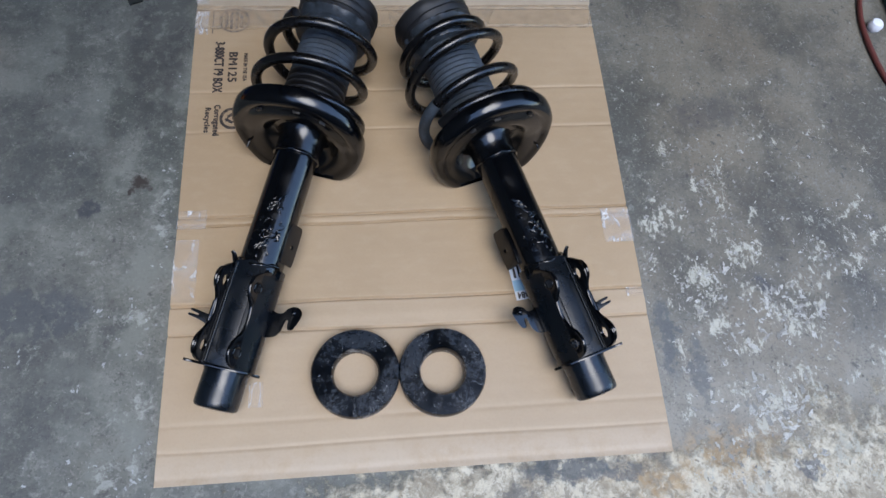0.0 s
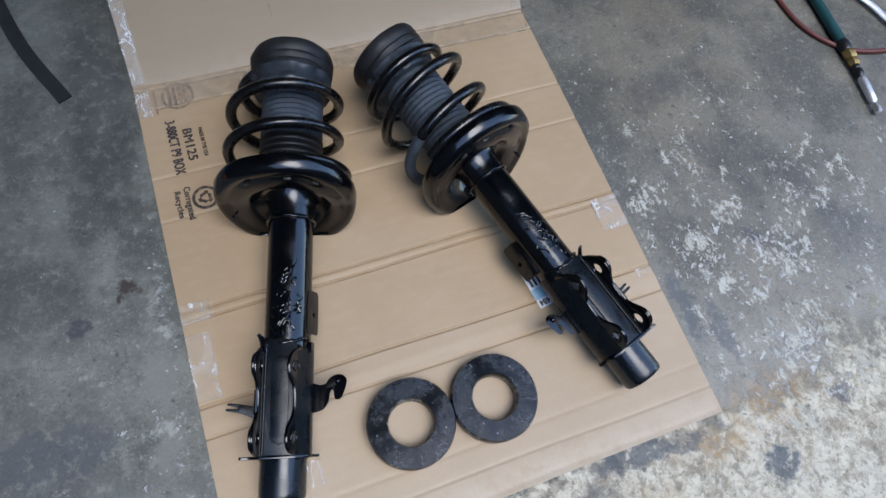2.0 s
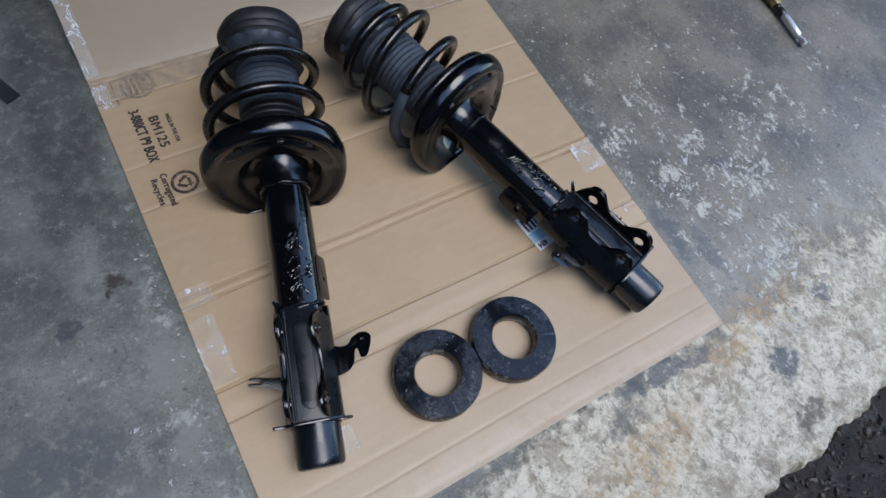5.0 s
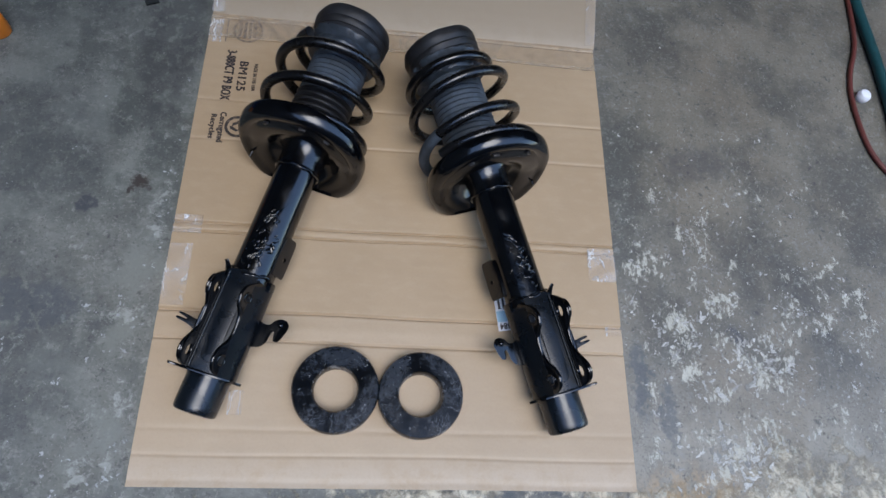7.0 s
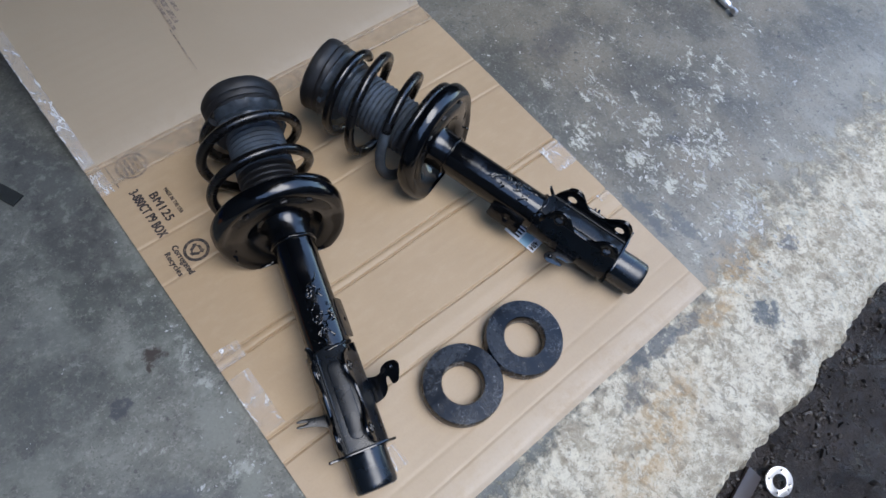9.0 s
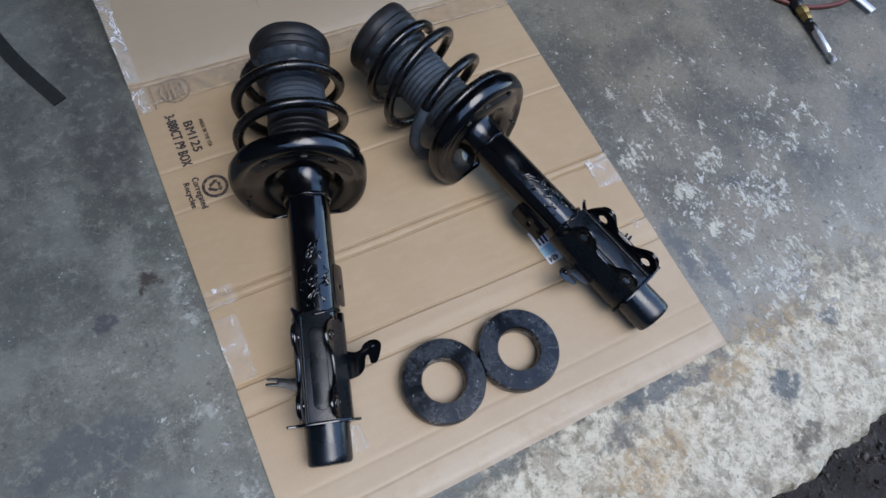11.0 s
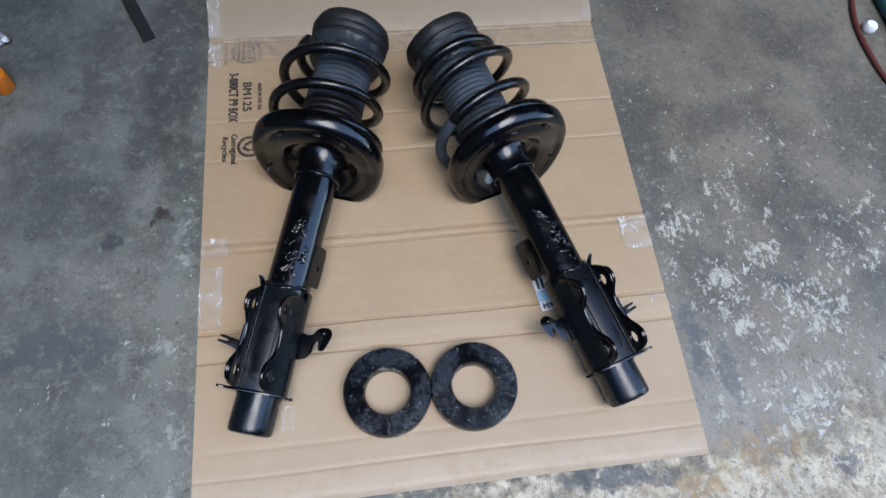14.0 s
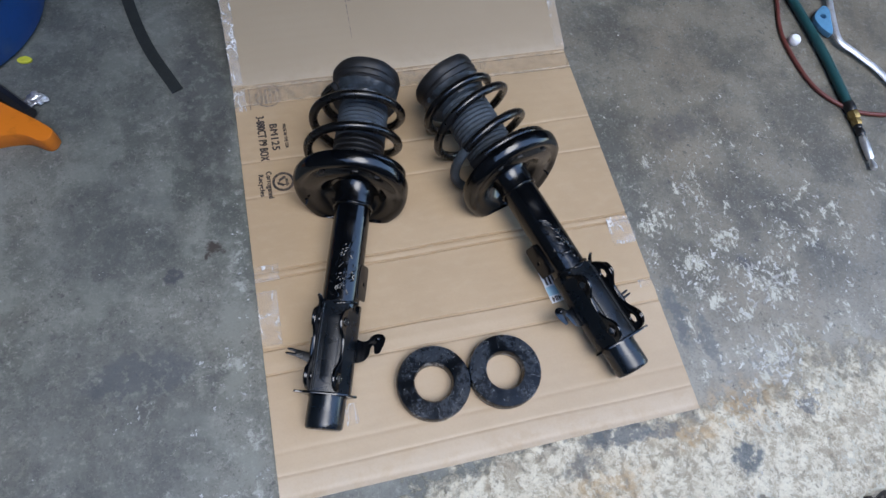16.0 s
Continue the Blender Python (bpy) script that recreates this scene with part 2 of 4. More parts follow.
def cardboard(name, a, b, foot=True):
    n = Nodes(name)
    flutes = n.wave(20, "Y", n.scaled(1, 1, 1), 0.4)
    big, mid = n.noise(4, 4, 0.6), n.noise(40, 5, 0.6, n.scaled(1, 2.2, 1))
    col = n.mix(n.step(big, 0.3, 0.7), a, b)
    col = n.mix(n.step(mid, 0.45, 0.7, 0, 0.18), col, (0.50, 0.39, 0.26) if foot else b)
    col = n.mix(n.mul(n.step(n.noise(5, 3, 0.5), 0.47, 0.6), n.step(flutes, 0.2, 0.9, 0, 0.06)), col, (0.27, 0.19, 0.12))
    if foot:      # the lower panel is mixed paler, up to the crease
        col = n.mix(n.step(n.axis(1), 0.206, 0.196, 0, 0.28), col, (0.54, 0.435, 0.318))
    col = n.mix(n.step(n.noise(11, 6, 0.7), 0.60, 0.74, 0, 0.25 if foot else 0.08), col, (0.27, 0.19, 0.12))
    col = n.mix(n.mul(n.step(n.axis(1), 0.0, 0.05, 0.4 if foot else 0.1, 0.0), n.step(n.noise(22, 5, 0.7), 0.3, 0.6)), col, (0.60, 0.52, 0.42))
    col = n.mix(n.step(n.noise(300, 2, 0.5), 0.4, 0.75, 0, 0.06), col, (0.24, 0.17, 0.11))
    rel = n.math("ADD", n.mul(flutes, 0.10), n.mul(n.noise(18, 4, 0.6), 1.2))
    return n.done(col, n.step(mid, 0.3, 0.7, 0.44, 0.58), 0.0, n.bump(rel, 0.0009, 0.6), Specular_IOR_Level=0.48)


def paint(name, color, rough, dust=0.0, run=0.0008, gloss=0.6):
    n = Nodes(name)
    wave, grain = n.noise(35, 4, 0.6), n.noise(400, 3, 0.6)
    col = n.mix(n.step(n.noise(60, 6, 0.7), 0.5, 0.72, 0, dust), color, (0.05, 0.05, 0.053))
    r = n.math("ADD", n.step(wave, 0.3, 0.7, rough - 0.05, rough + 0.1), n.mul(grain, 0.05))
    return n.done(col, r, 0.0, n.bump(n.math("ADD", n.mul(wave, 1.0), n.mul(grain, 0.05)), run, 0.5), Specular_IOR_Level=gloss)


def rubber(name, color, pale, rough=0.75):
    n = Nodes(name)
    col = n.mix(n.step(n.noise(28, 6, 0.7), 0.38, 0.72), color, pale)
    col = n.mix(n.step(n.noise(160, 4, 0.7), 0.55, 0.75, 0, 0.4), col, tuple(min(1, 1.8 * c) for c in pale))
    return n.done(col, rough, 0.0, n.bump(n.noise(120, 5, 0.65), 0.0007, 0.6))


def metal(name, color, rough):
    n = Nodes(name)
    col = n.mix(n.step(n.noise(60, 5, 0.7), 0.45, 0.7, 0, 0.6), color, tuple(c * 0.65 for c in color))
    return n.done(col, n.step(n.noise(90, 4), 0.3, 0.7, rough, rough + 0.2), 1.0, n.bump(n.noise(150, 4), 0.0003, 0.5))


def plastic(name, color, rough=0.4):
    n = Nodes(name)
    col = n.mix(n.step(n.noise(40, 6, 0.7), 0.5, 0.75, 0, 0.45), color, tuple(c * 0.35 for c in color))
    return n.done(col, rough, 0.0, n.bump(n.noise(80, 4), 0.0003, 0.5))


def dirt():
    n = Nodes("dark_earth")
    col = n.mix(n.step(n.noise(12, 6, 0.7), 0.35, 0.65), (0.020, 0.016, 0.014), (0.050, 0.040, 0.034))
    col = n.mix(n.step(n.noise(110, 5, 0.75), 0.56, 0.7, 0, 0.7), col, (0.12, 0.10, 0.09))
    rel = n.math("ADD", n.noise(45, 7, 0.75), n.mul(n.noise(8, 4), 1.5))
    return n.done(col, n.step(n.noise(26, 5), 0.42, 0.6, 0.22, 0.85), 0.0, n.bump(rel, 0.012, 0.9))


def tape_film():
    n = Nodes("clear_tape")
    wr = n.noise(38, 4, 0.6, n.scaled(1, 0.4, 1, 35), distort=0.5)
    ridge = n.math("ABSOLUTE", n.math("SUBTRACT", wr, 0.5))
    # thin near-opaque white streaks along the wrinkles, painted glints
    line = n.mul(n.step(ridge, 0.0, 0.019, 1.0, 0.0), n.step(n.noise(45, 3), 0.42, 0.54))
    alpha = n.math("ADD", n.mul(line, 0.75), n.step(n.noise(26, 4), 0.4, 0.7, 0.05, 0.24))
    return n.done((0.80, 0.79, 0.76), n.step(wr, 0.4, 0.6, 0.05, 0.14), 0.0, n.bump(wr, 0.004, 0.8), Alpha=alpha, Specular_IOR_Level=0.9)


def seam_film():
    n = Nodes("clear_seam_tape")
    wr = n.noise(30, 4, 0.6, n.scaled(0.4, 1, 1))
    return n.done((0.50, 0.42, 0.32), n.step(wr, 0.4, 0.6, 0.16, 0.30), 0.0, n.bump(wr, 0.002, 0.8), Alpha=n.step(n.noise(60, 4, 0.6), 0.3, 0.7, 0.10, 0.26), Specular_IOR_Level=0.6)


def plain(name, color, rough=0.6):
    n = Nodes(name)
    col = n.mix(n.step(n.noise(20, 5, 0.65), 0.4, 0.7, 0, 0.3), color, tuple(c * 0.7 for c in color))
    return n.done(col, rough, 0.0, n.bump(n.noise(60, 4), 0.0008, 0.4))


def ink():
    n = Nodes("box_ink")
    return n.done(n.mix(n.step(n.noise(220, 4, 0.7), 0.50, 0.66, 0, 0.7), (0.035, 0.03, 0.03), (0.22, 0.16, 0.11)), 0.6)


def faded_ink():
    n = Nodes("faded_ink")
    return n.done(n.mix(n.step(n.noise(160, 4, 0.7), 0.38, 0.6, 0.2, 0.9), (0.10, 0.08, 0.07), (0.33, 0.25, 0.17)), 0.65)


def chips(name, dull, bright):
    n = Nodes(name)
    dice = n.tree.nodes.new("ShaderNodeNewGeometry").outputs["Random Per Island"]
    col = n.mix(dice, dull, bright)
    col = n.mix(n.step(n.noise(420, 4, 0.7), 0.46, 0.66, 0, 0.55), col, tuple(0.55 * v for v in dull))
    return n.done(col, 0.6, 0.0, n.bump(n.noise(300, 3), 0.0003, 0.4))


def scuffed_rubber():
    n = Nodes("scuffed_spacer_rubber")
    # bluish patches paint the sky's reflection into the base colour
    sheen = n.math("ADD", n.mul(n.noise(22, 5, 0.7, distort=0.3), 0.6), n.mul(n.noise(170, 5, 0.75), 0.4))
    col = n.mix(n.step(sheen, 0.44, 0.60), (0.0016, 0.0026, 0.0042), (0.0050, 0.0118, 0.0220))
    scuff = n.noise(48, 8, 0.80, distort=0.5)
    dusty = n.mul(n.step(scuff, 0.48, 0.62), n.step(n.noise(260, 4, 0.7), 0.54, 0.62, 0, 0.22))
    col = n.mix(dusty, col, (0.13, 0.16, 0.19))
    thin = n.math("ABSOLUTE", n.math("SUBTRACT", n.noise(34, 6, 0.7, distort=0.6), 0.5))
    col = n.mix(n.mul(n.step(thin, 0.0, 0.008, 0.60, 0.0), n.step(n.noise(16, 3), 0.47, 0.58)), col, (0.30, 0.32, 0.34))
    col = n.mix(n.step(n.noise(190, 3, 0.6), 0.68, 0.73, 0, 0.9), col, (0.50, 0.51, 0.50))
    ln = n.tree.nodes.new("ShaderNodeVectorMath")
    ln.operation = "LENGTH"
    n.put(ln.inputs[0], n.scaled(1, 1, 0))
    rad = ln.outputs["Value"]
    worn = n.math("MAXIMUM", n.step(rad, 0.0262, 0.0276, 1.0, 0.0), n.step(rad, 0.0484, 0.0494))
    col = n.mix(n.mul(worn, n.step(n.noise(60, 5, 0.7), 0.54, 0.62, 0, 0.75)), col, (0.26, 0.255, 0.245))
    rough = n.math("ADD", n.step(sheen, 0.42, 0.62, 0.14, 0.34), n.step(scuff, 0.45, 0.7, 0.0, 0.10))
    return n.done(col, rough, 0.0, n.bump(n.math("ADD", n.noise(28, 3, 0.5), n.mul(n.noise(300, 3), 0.25)), 0.0003, 0.4), Specular_IOR_Level=0.38)



M_CONCRETE, M_DIRT = concrete(), dirt()
M_CARD = cardboard("kraft_cardboard", (0.386, 0.277, 0.165), (0.441, 0.322, 0.197))
# the flap gets a darker, greyer base than the main panel
M_FLAP = cardboard("flap_cardboard", (0.308, 0.238, 0.156), (0.332, 0.258, 0.171), False)
M_BLACK = paint("black_enamel", (0.0016, 0.0021, 0.0031), 0.10)
M_SATIN = paint("satin_black_cap", (0.0032, 0.0058, 0.0095), 0.21, 0.0, 0.0002)
M_BRACKET = paint("satin_black_bracket", (0.0030, 0.0052, 0.0082), 0.24, 0.0, 0.0003, 0.34)
M_SPRING = paint("black_spring_coat", (0.0035, 0.0036, 0.0042), 0.20, 0.15, 0.0003)
M_RING = scuffed_rubber()
M_BOOT = rubber("grey_boot_rubber", (0.026, 0.035, 0.046), (0.062, 0.082, 0.106), 0.7)
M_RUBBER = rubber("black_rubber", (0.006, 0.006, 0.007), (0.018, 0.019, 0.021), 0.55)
M_PAD = rubber("dusty_rubber", (0.011, 0.015, 0.019), (0.046, 0.058, 0.073), 0.40)
M_TAPE, M_SEAM, M_INK, M_FADED = tape_film(), seam_film(), ink(), faded_ink()
M_STEEL, M_BRASS = metal("bright_steel", (0.80, 0.81, 0.83), 0.42), metal("tarnished_brass", (0.42, 0.30, 0.12), 0.45)
M_HOSE, M_WIRE = plastic("green_hose_rubber", (0.012, 0.065, 0.070), 0.45), plastic("red_brown_sheath", (0.13, 0.035, 0.028), 0.5)
M_BLUE, M_ORANGE = plastic("blue_plastic", (0.003, 0.050, 0.20), 0.35), plastic("orange_paint", (0.62, 0.17, 0.012), 0.4)
M_CLIP = plastic("pale_blue_plastic", (0.10, 0.26, 0.42), 0.35)
M_YELLOW, M_PAPER = plastic("yellow_plastic", (0.55, 0.55, 0.05), 0.5), plain("label_paper", (0.88, 0.90, 0.94), 0.5)
M_LABEL = plain("blue_label", (0.42, 0.66, 0.78), 0.5)
M_WEB = rubber("strap_rubber", (0.009, 0.012, 0.012), (0.017, 0.021, 0.021), 0.7)
M_WALL, M_ROOF = plain("unseen_wall", (0.075, 0.075, 0.075), 0.85), plain("unseen_roof", (0.045, 0.044, 0.042), 0.85)
M_FLECK, M_DUST = chips("scraped_paint", (0.20, 0.195, 0.172), (0.60, 0.59, 0.535)), chips("pale_dust", (0.24, 0.25, 0.245), (0.42, 0.44, 0.43))
M_STONE = chips("stone_chip", (0.016, 0.013, 0.012), (0.13, 0.112, 0.095))
M_WOOD = plain("grey_brown_slat", (0.060, 0.048, 0.044), 0.45)
M_DARK = plain("dark_grease", (0.012, 0.012, 0.013), 0.35)
M_WASHER = metal("zinc_washer", (0.80, 0.80, 0.80), 0.32)


# ---- mesh helpers ----
def smooth(bm, on=True):
    for f in bm.faces:
        f.smooth = on


def part(name, bm, material, parent=None, label="", soft=True):
    """One mesh object from a bmesh, under a thing or a part."""
    bmesh.ops.recalc_face_normals(bm, faces=bm.faces)
    smooth(bm, soft)
    mesh = bpy.data.meshes.new(name)
    bm.to_mesh(mesh)
    bm.free()
    mesh.materials.append(material)
    if soft:
        mesh.set_sharp_from_angle(angle=radians(38))
    ob = new(name, mesh)
    if parent:
        ob.parent = parent
    if label:
        ob["label"] = label
    return ob


def thing(name, m, label, category, group=""):
    ob = new(name)
    ob.empty_display_size = 0.05
    ob.matrix_world = m
    return tagged(ob, label, category, group)


def loft(rings, closed=True, caps=True):
    """A skin over rings of points, each ring the same length."""
    bm = bmesh.new()
    rows = [[bm.verts.new(p) for p in ring] for ring in rings]
    k = len(rows[0])
    for a, b in zip(rows, rows[1:]):
        for i in range(k if closed else k - 1):
            bm.faces.new((a[i], a[(i + 1) % k], b[(i + 1) % k], b[i]))
    if caps and closed:
        bm.faces.new(rows[0]), bm.faces.new(rows[-1])
    return bm


def turned(profile, n=64, shape=None, caps=False):
    """A body of revolution round z from (radius, height) pairs; shape(angle, radius) may bend the radius."""
    rings = []
    for r, z in profile:
        rings.append([((shape(t, r) if shape else r) * math.cos(t), (shape(t, r) if shape else r) * math.sin(t), z) for t in (2 * math.pi * i / n for i in range(n))])
    return loft(rings, True, caps)


def tube(points, radius, n=10, taper=None, flat=1.0):
    """A round bar along a line of points, with capped ends."""
    pts = [Vector(p) for p in points]
    rings, up = [], Vector((0, 0, 1))
    side = None
    for i, p in enumerate(pts):
        d = (pts[min(i + 1, len(pts) - 1)] - pts[max(i - 1, 0)]).normalized()
        if side is None:
            side = d.cross(up if abs(d.z) < 0.9 else Vector((1, 0, 0))).normalized()
        side = (side - d * side.dot(d)).normalized()
        other = side.cross(d)
        r = radius if taper is None else taper(i / (len(pts) - 1)) * radius
        rings.append([p + r * (math.cos(a) * side + flat * math.sin(a) * other) for a in (2 * math.pi * k / n for k in range(n))])
    return loft(rings)


def curve_points(keys, count=40):
    """A smooth line through the keys (Catmull-Rom)."""
    keys = [Vector(k) for k in keys]
    keys = [2 * keys[0] - keys[1], *keys, 2 * keys[-1] - keys[-2]]
    out, spans = [], len(keys) - 3
    for i in range(count + 1):
        u = i / count * spans
        k = min(int(u), spans - 1)
        t = u - k
        p0, p1, p2, p3 = keys[k : k + 4]
        out.append(0.5 * (2 * p1 + (p2 - p0) * t + (2 * p0 - 5 * p1 + 4 * p2 - p3) * t * t + (3 * p1 - p0 - 3 * p2 + p3) * t**3))
    return out


def plate(outline, thick, place, holes=(), bevel=0.0006):
    """A flat plate from an outline (and round holes: x, y, r) in its plane, thickened both ways, laid by place(x, y, z)."""
    bm = bmesh.new()
    edges = []
    for loop in [outline] + [[(x + r * math.cos(2 * math.pi * k / 16), y + r * math.sin(2 * math.pi * k / 16)) for k in range(16)] for x, y, r in holes]:
        vs = [bm.verts.new((x, y, -thick / 2)) for x, y in loop]
        edges += [bm.edges.new((vs[i], vs[(i + 1) % len(vs)])) for i in range(len(vs))]
    bmesh.ops.triangle_fill(bm, edges=edges, use_beauty=True, use_dissolve=False)
    got = bmesh.ops.extrude_face_region(bm, geom=bm.faces[:])
    bmesh.ops.translate(bm, verts=[v for v in got["geom"] if isinstance(v, bmesh.types.BMVert)], vec=(0, 0, thick))
    bmesh.ops.recalc_face_normals(bm, faces=bm.faces)
    if bevel:
        rim = [e for e in bm.edges if len(e.link_faces) == 2 and e.calc_face_angle(0) > 1.2]
        bmesh.ops.bevel(bm, geom=rim, offset=bevel, segments=2, affect="EDGES", profile=0.6)
    for v in bm.verts:
        v.co = place(*v.co)
    return bm


def rounded(points, count=4):
    """An outline with its corners rounded (each key pulled to a curve)."""
    pts = [Vector((*p, 0)) for p in points]
    out = []
    for i, p in enumerate(pts):
        a, b = pts[i - 1], pts[(i + 1) % len(pts)]
        s, e = p.lerp(a, 0.35), p.lerp(b, 0.35)
        for k in range(count + 1):
            t = k / count
            q = (1 - t) ** 2 * s + 2 * t * (1 - t) * p + t * t * e
            out.append((q.x, q.y))
    return out


def box(x0, y0, z0, x1, y1, z1, bevel=0.0):
    bm = bmesh.new()
    bmesh.ops.create_cube(bm, size=1.0, matrix=Matrix.LocRotScale(((x0 + x1) / 2, (y0 + y1) / 2, (z0 + z1) / 2), None, (x1 - x0, y1 - y0, z1 - z0)))
    if bevel:
        bmesh.ops.bevel(bm, geom=bm.edges[:], offset=bevel, segments=2, affect="EDGES", profile=0.5)
    return bm


def letters(text, length, height, x, y, z, material, parent, turn=-90.0):
    """Words as a thin mesh, fitted to a length and height, centred at a place."""
    curve = bpy.data.curves.new("words", "FONT")
    curve.body, curve.size, curve.extrude = text, 1.0, 0.0
    curve.align_x, curve.align_y, curve.offset = "CENTER", "CENTER", 0.0
    curve.space_character = 1.10
    carrier = new("words", curve)
    bpy.context.view_layer.update()
    mesh = bpy.data.meshes.new_from_object(carrier.evaluated_get(bpy.context.evaluated_depsgraph_get()))
    bpy.data.objects.remove(carrier)
    co = np.array([v.co for v in mesh.vertices])
    lo, hi = co.min(0), co.max(0)
    for v in mesh.vertices:
        v.co = Vector(((v.co.x - (lo[0] + hi[0]) / 2) * length / (hi[0] - lo[0]), (v.co.y - (lo[1] + hi[1]) / 2) * height / (hi[1] - lo[1]), 0))
    # a heavy face: the same outlines laid a little apart, one just above the other
    bm = bmesh.new()
    heavy = 0.060 * height
    for k, (dx, dy) in enumerate(((-1, 0), (1, 0), (0, 0.7), (0, -0.7))):
        mark = len(bm.verts)
        bm.from_mesh(mesh)
        bm.verts.ensure_lookup_table()
        for v in bm.verts[mark:]:
            v.co += Vector((dx * heavy, dy * heavy, 0.00003 * k))
    bm.to_mesh(mesh)
    bm.free()
    mesh.materials.clear()
    mesh.materials.append(material)
    ob = new("printed_line", mesh)
    ob.parent = parent
    ob.matrix_basis = pose(x, y, z, 0, 0, turn)
    ob["label"] = "printed words " + text
    return ob


def quad_strip(points, width, z, thick=0.0004):
    """A flat ribbon along points in the plane."""
    pts = [Vector((*p, 0)) for p in points]
    rings = []
    for i, p in enumerate(pts):
        d = (pts[min(i + 1, len(pts) - 1)] - pts[max(i - 1, 0)]).normalized()
        s = Vector((-d.y, d.x, 0)) * width / 2
        rings.append([p + s + Vector((0, 0, z)), p - s + Vector((0, 0, z)), p - s + Vector((0, 0, z + thick)), p + s + Vector((0, 0, z + thick))])
    return loft(rings)


# ---- the shell: slab, ground, unseen walls and roof ----
FLOOR = -0.005


def threshold(x):
    """The broken front edge of the slab."""
    return -0.181 + 0.022 * max(0.0, min(1.0, (x - 0.32) / 0.16)) + 0.005 * noise.noise((x * 13, 3.1, 0)) + 0.005 * noise.noise((x * 34, 7.7, 0)) + 0.006 * noise.noise((x * 95, 2.7, 0)) + 0.003 * noise.noise((x * 220, 4.7, 0))


def build_floor():
    bm = bmesh.new()
    xs = list(np.linspace(-3.0, -0.8, 12)) + list(np.linspace(-0.75, 1.1, 480)) + list(np.linspace(1.2, 5.0, 14))
    rows = []
    for x in xs:
        e = threshold(x)
        lump = 0.010 * noise.noise((x * 40, 1, 2))
        rows.append([(x, e - 0.004 + lump, FLOOR - 0.09), (x, e - 0.006 - lump, FLOOR - 0.04), (x, e - 0.003 + 0.4 * lump, FLOOR - 0.014), (x, e + 0.005 - 0.5 * lump, FLOOR - 0.004), (x, e + 0.020, FLOOR), (x, 0.6, FLOOR), (x, 2.0, FLOOR), (x, 6.0, FLOOR)])
    got = [[bm.verts.new(p) for p in row] for row in rows]
    for a, b in zip(got, got[1:]):
        for i in range(len(a) - 1):
            bm.faces.new((a[i], b[i], b[i + 1], a[i + 1]))
    ob = part("floor", bm, M_CONCRETE)
    return tagged(ob, "worn grey concrete slab with scraped paint and oil stains", "floor", kind="structure")


def ground_height(x, y):
    away = max(0.0, min(1.0, (-0.2 - y) / 0.25))
    return -0.040 - 0.015 * away + 0.010 * noise.noise((x * 14, y * 14, 0)) + 0.006 * noise.noise((x * 40, y * 40, 5))


def build_ground():
    bm = bmesh.new()
    xs = [-80, -20, -5, -2, -0.8] + list(np.linspace(-0.3, 1.2, 110)) + [1.8, 4, 8, 25, 80]
    ys = [-80, -20, -6, -2.5] + list(np.linspace(-1.1, -0.05, 80))
    got = [[bm.verts.new((x, y, ground_height(x, y))) for y in ys] for x in xs]
    for a, b in zip(got, got[1:]):
        for i in range(len(ys) - 1):
            bm.faces.new((a[i], b[i], b[i + 1], a[i + 1]))
    return tagged(part("ground", bm, M_DIRT), "dark bare earth below the broken slab edge", "ground", kind="structure")


build_floor()
build_ground()
# unseen walls, added to shape the light; the south one darkens low reflections
for name, dims in (("wall_west", (-1.6, -3.2, FLOOR - 0.2, -1.4, 5.2, 2.1)), ("wall_east", (3.6, 0.74, FLOOR, 3.8, 5.2, 2.1)), ("wall_north", (-1.4, 5.0, FLOOR, 3.6, 5.2, 2.1)), ("south_light_block", (-1.4, -1.9, FLOOR - 0.2, 6.0, -1.7, 2.6))):
    tagged(part(name, box(*dims), M_WALL, soft=False), "plain unseen wall, added to close off light", "wall", kind="structure")
# unseen roof, its front edge slanted so the left and far side get less light
tagged(part("ceiling", plate([(-1.6, -0.20), (3.8, 1.28), (3.8, 5.2), (-1.6, 5.2)], 0.1, lambda x, y, z: Vector((x, y, 2.152 + z)), (), 0.0), M_ROOF, soft=False), "plain unseen ceiling, front edge slanted to shape the light", "ceiling", kind="structure")


# ---- the cardboard sheet ----
CREASES = ((0.200, 0.0036, 0.0018), (0.165, 0.0024, 0.0018), (0.3155, 0.0036, 0.0015), (0.303, 0.0036, 0.0015), (0.503, 0.0009, 0.0022), (0.440, 0.0009, 0.0022), (0.612, 0.0020, 0.0018), (0.645, 0.0015, 0.0020), (0.062, 0.0004, 0.0030), (0.034, 0.0007, 0.0022), (0.006, 0.0008, 0.004))


def sheet_height(x, y):
    z = sum(-d * math.exp(-(((y - 0.002 * noise.noise((x * 6, c * 40, 0)) - c) / w) ** 2)) for c, d, w in CREASES)
    z += 0.0007 * math.exp(-(((y - 0.182) / 0.008) ** 2)) + 0.0006 * math.exp(-(((y - 0.309) / 0.003) ** 2))
    if y < 0.075:
        z += -0.0006 * math.exp(-(((x + 0.193) / 0.003) ** 2)) - 0.0006 * math.exp(-(((x - 0.192) / 0.003) ** 2))
    return z + 0.0005 * noise.noise((x * 7, y * 7, 1))


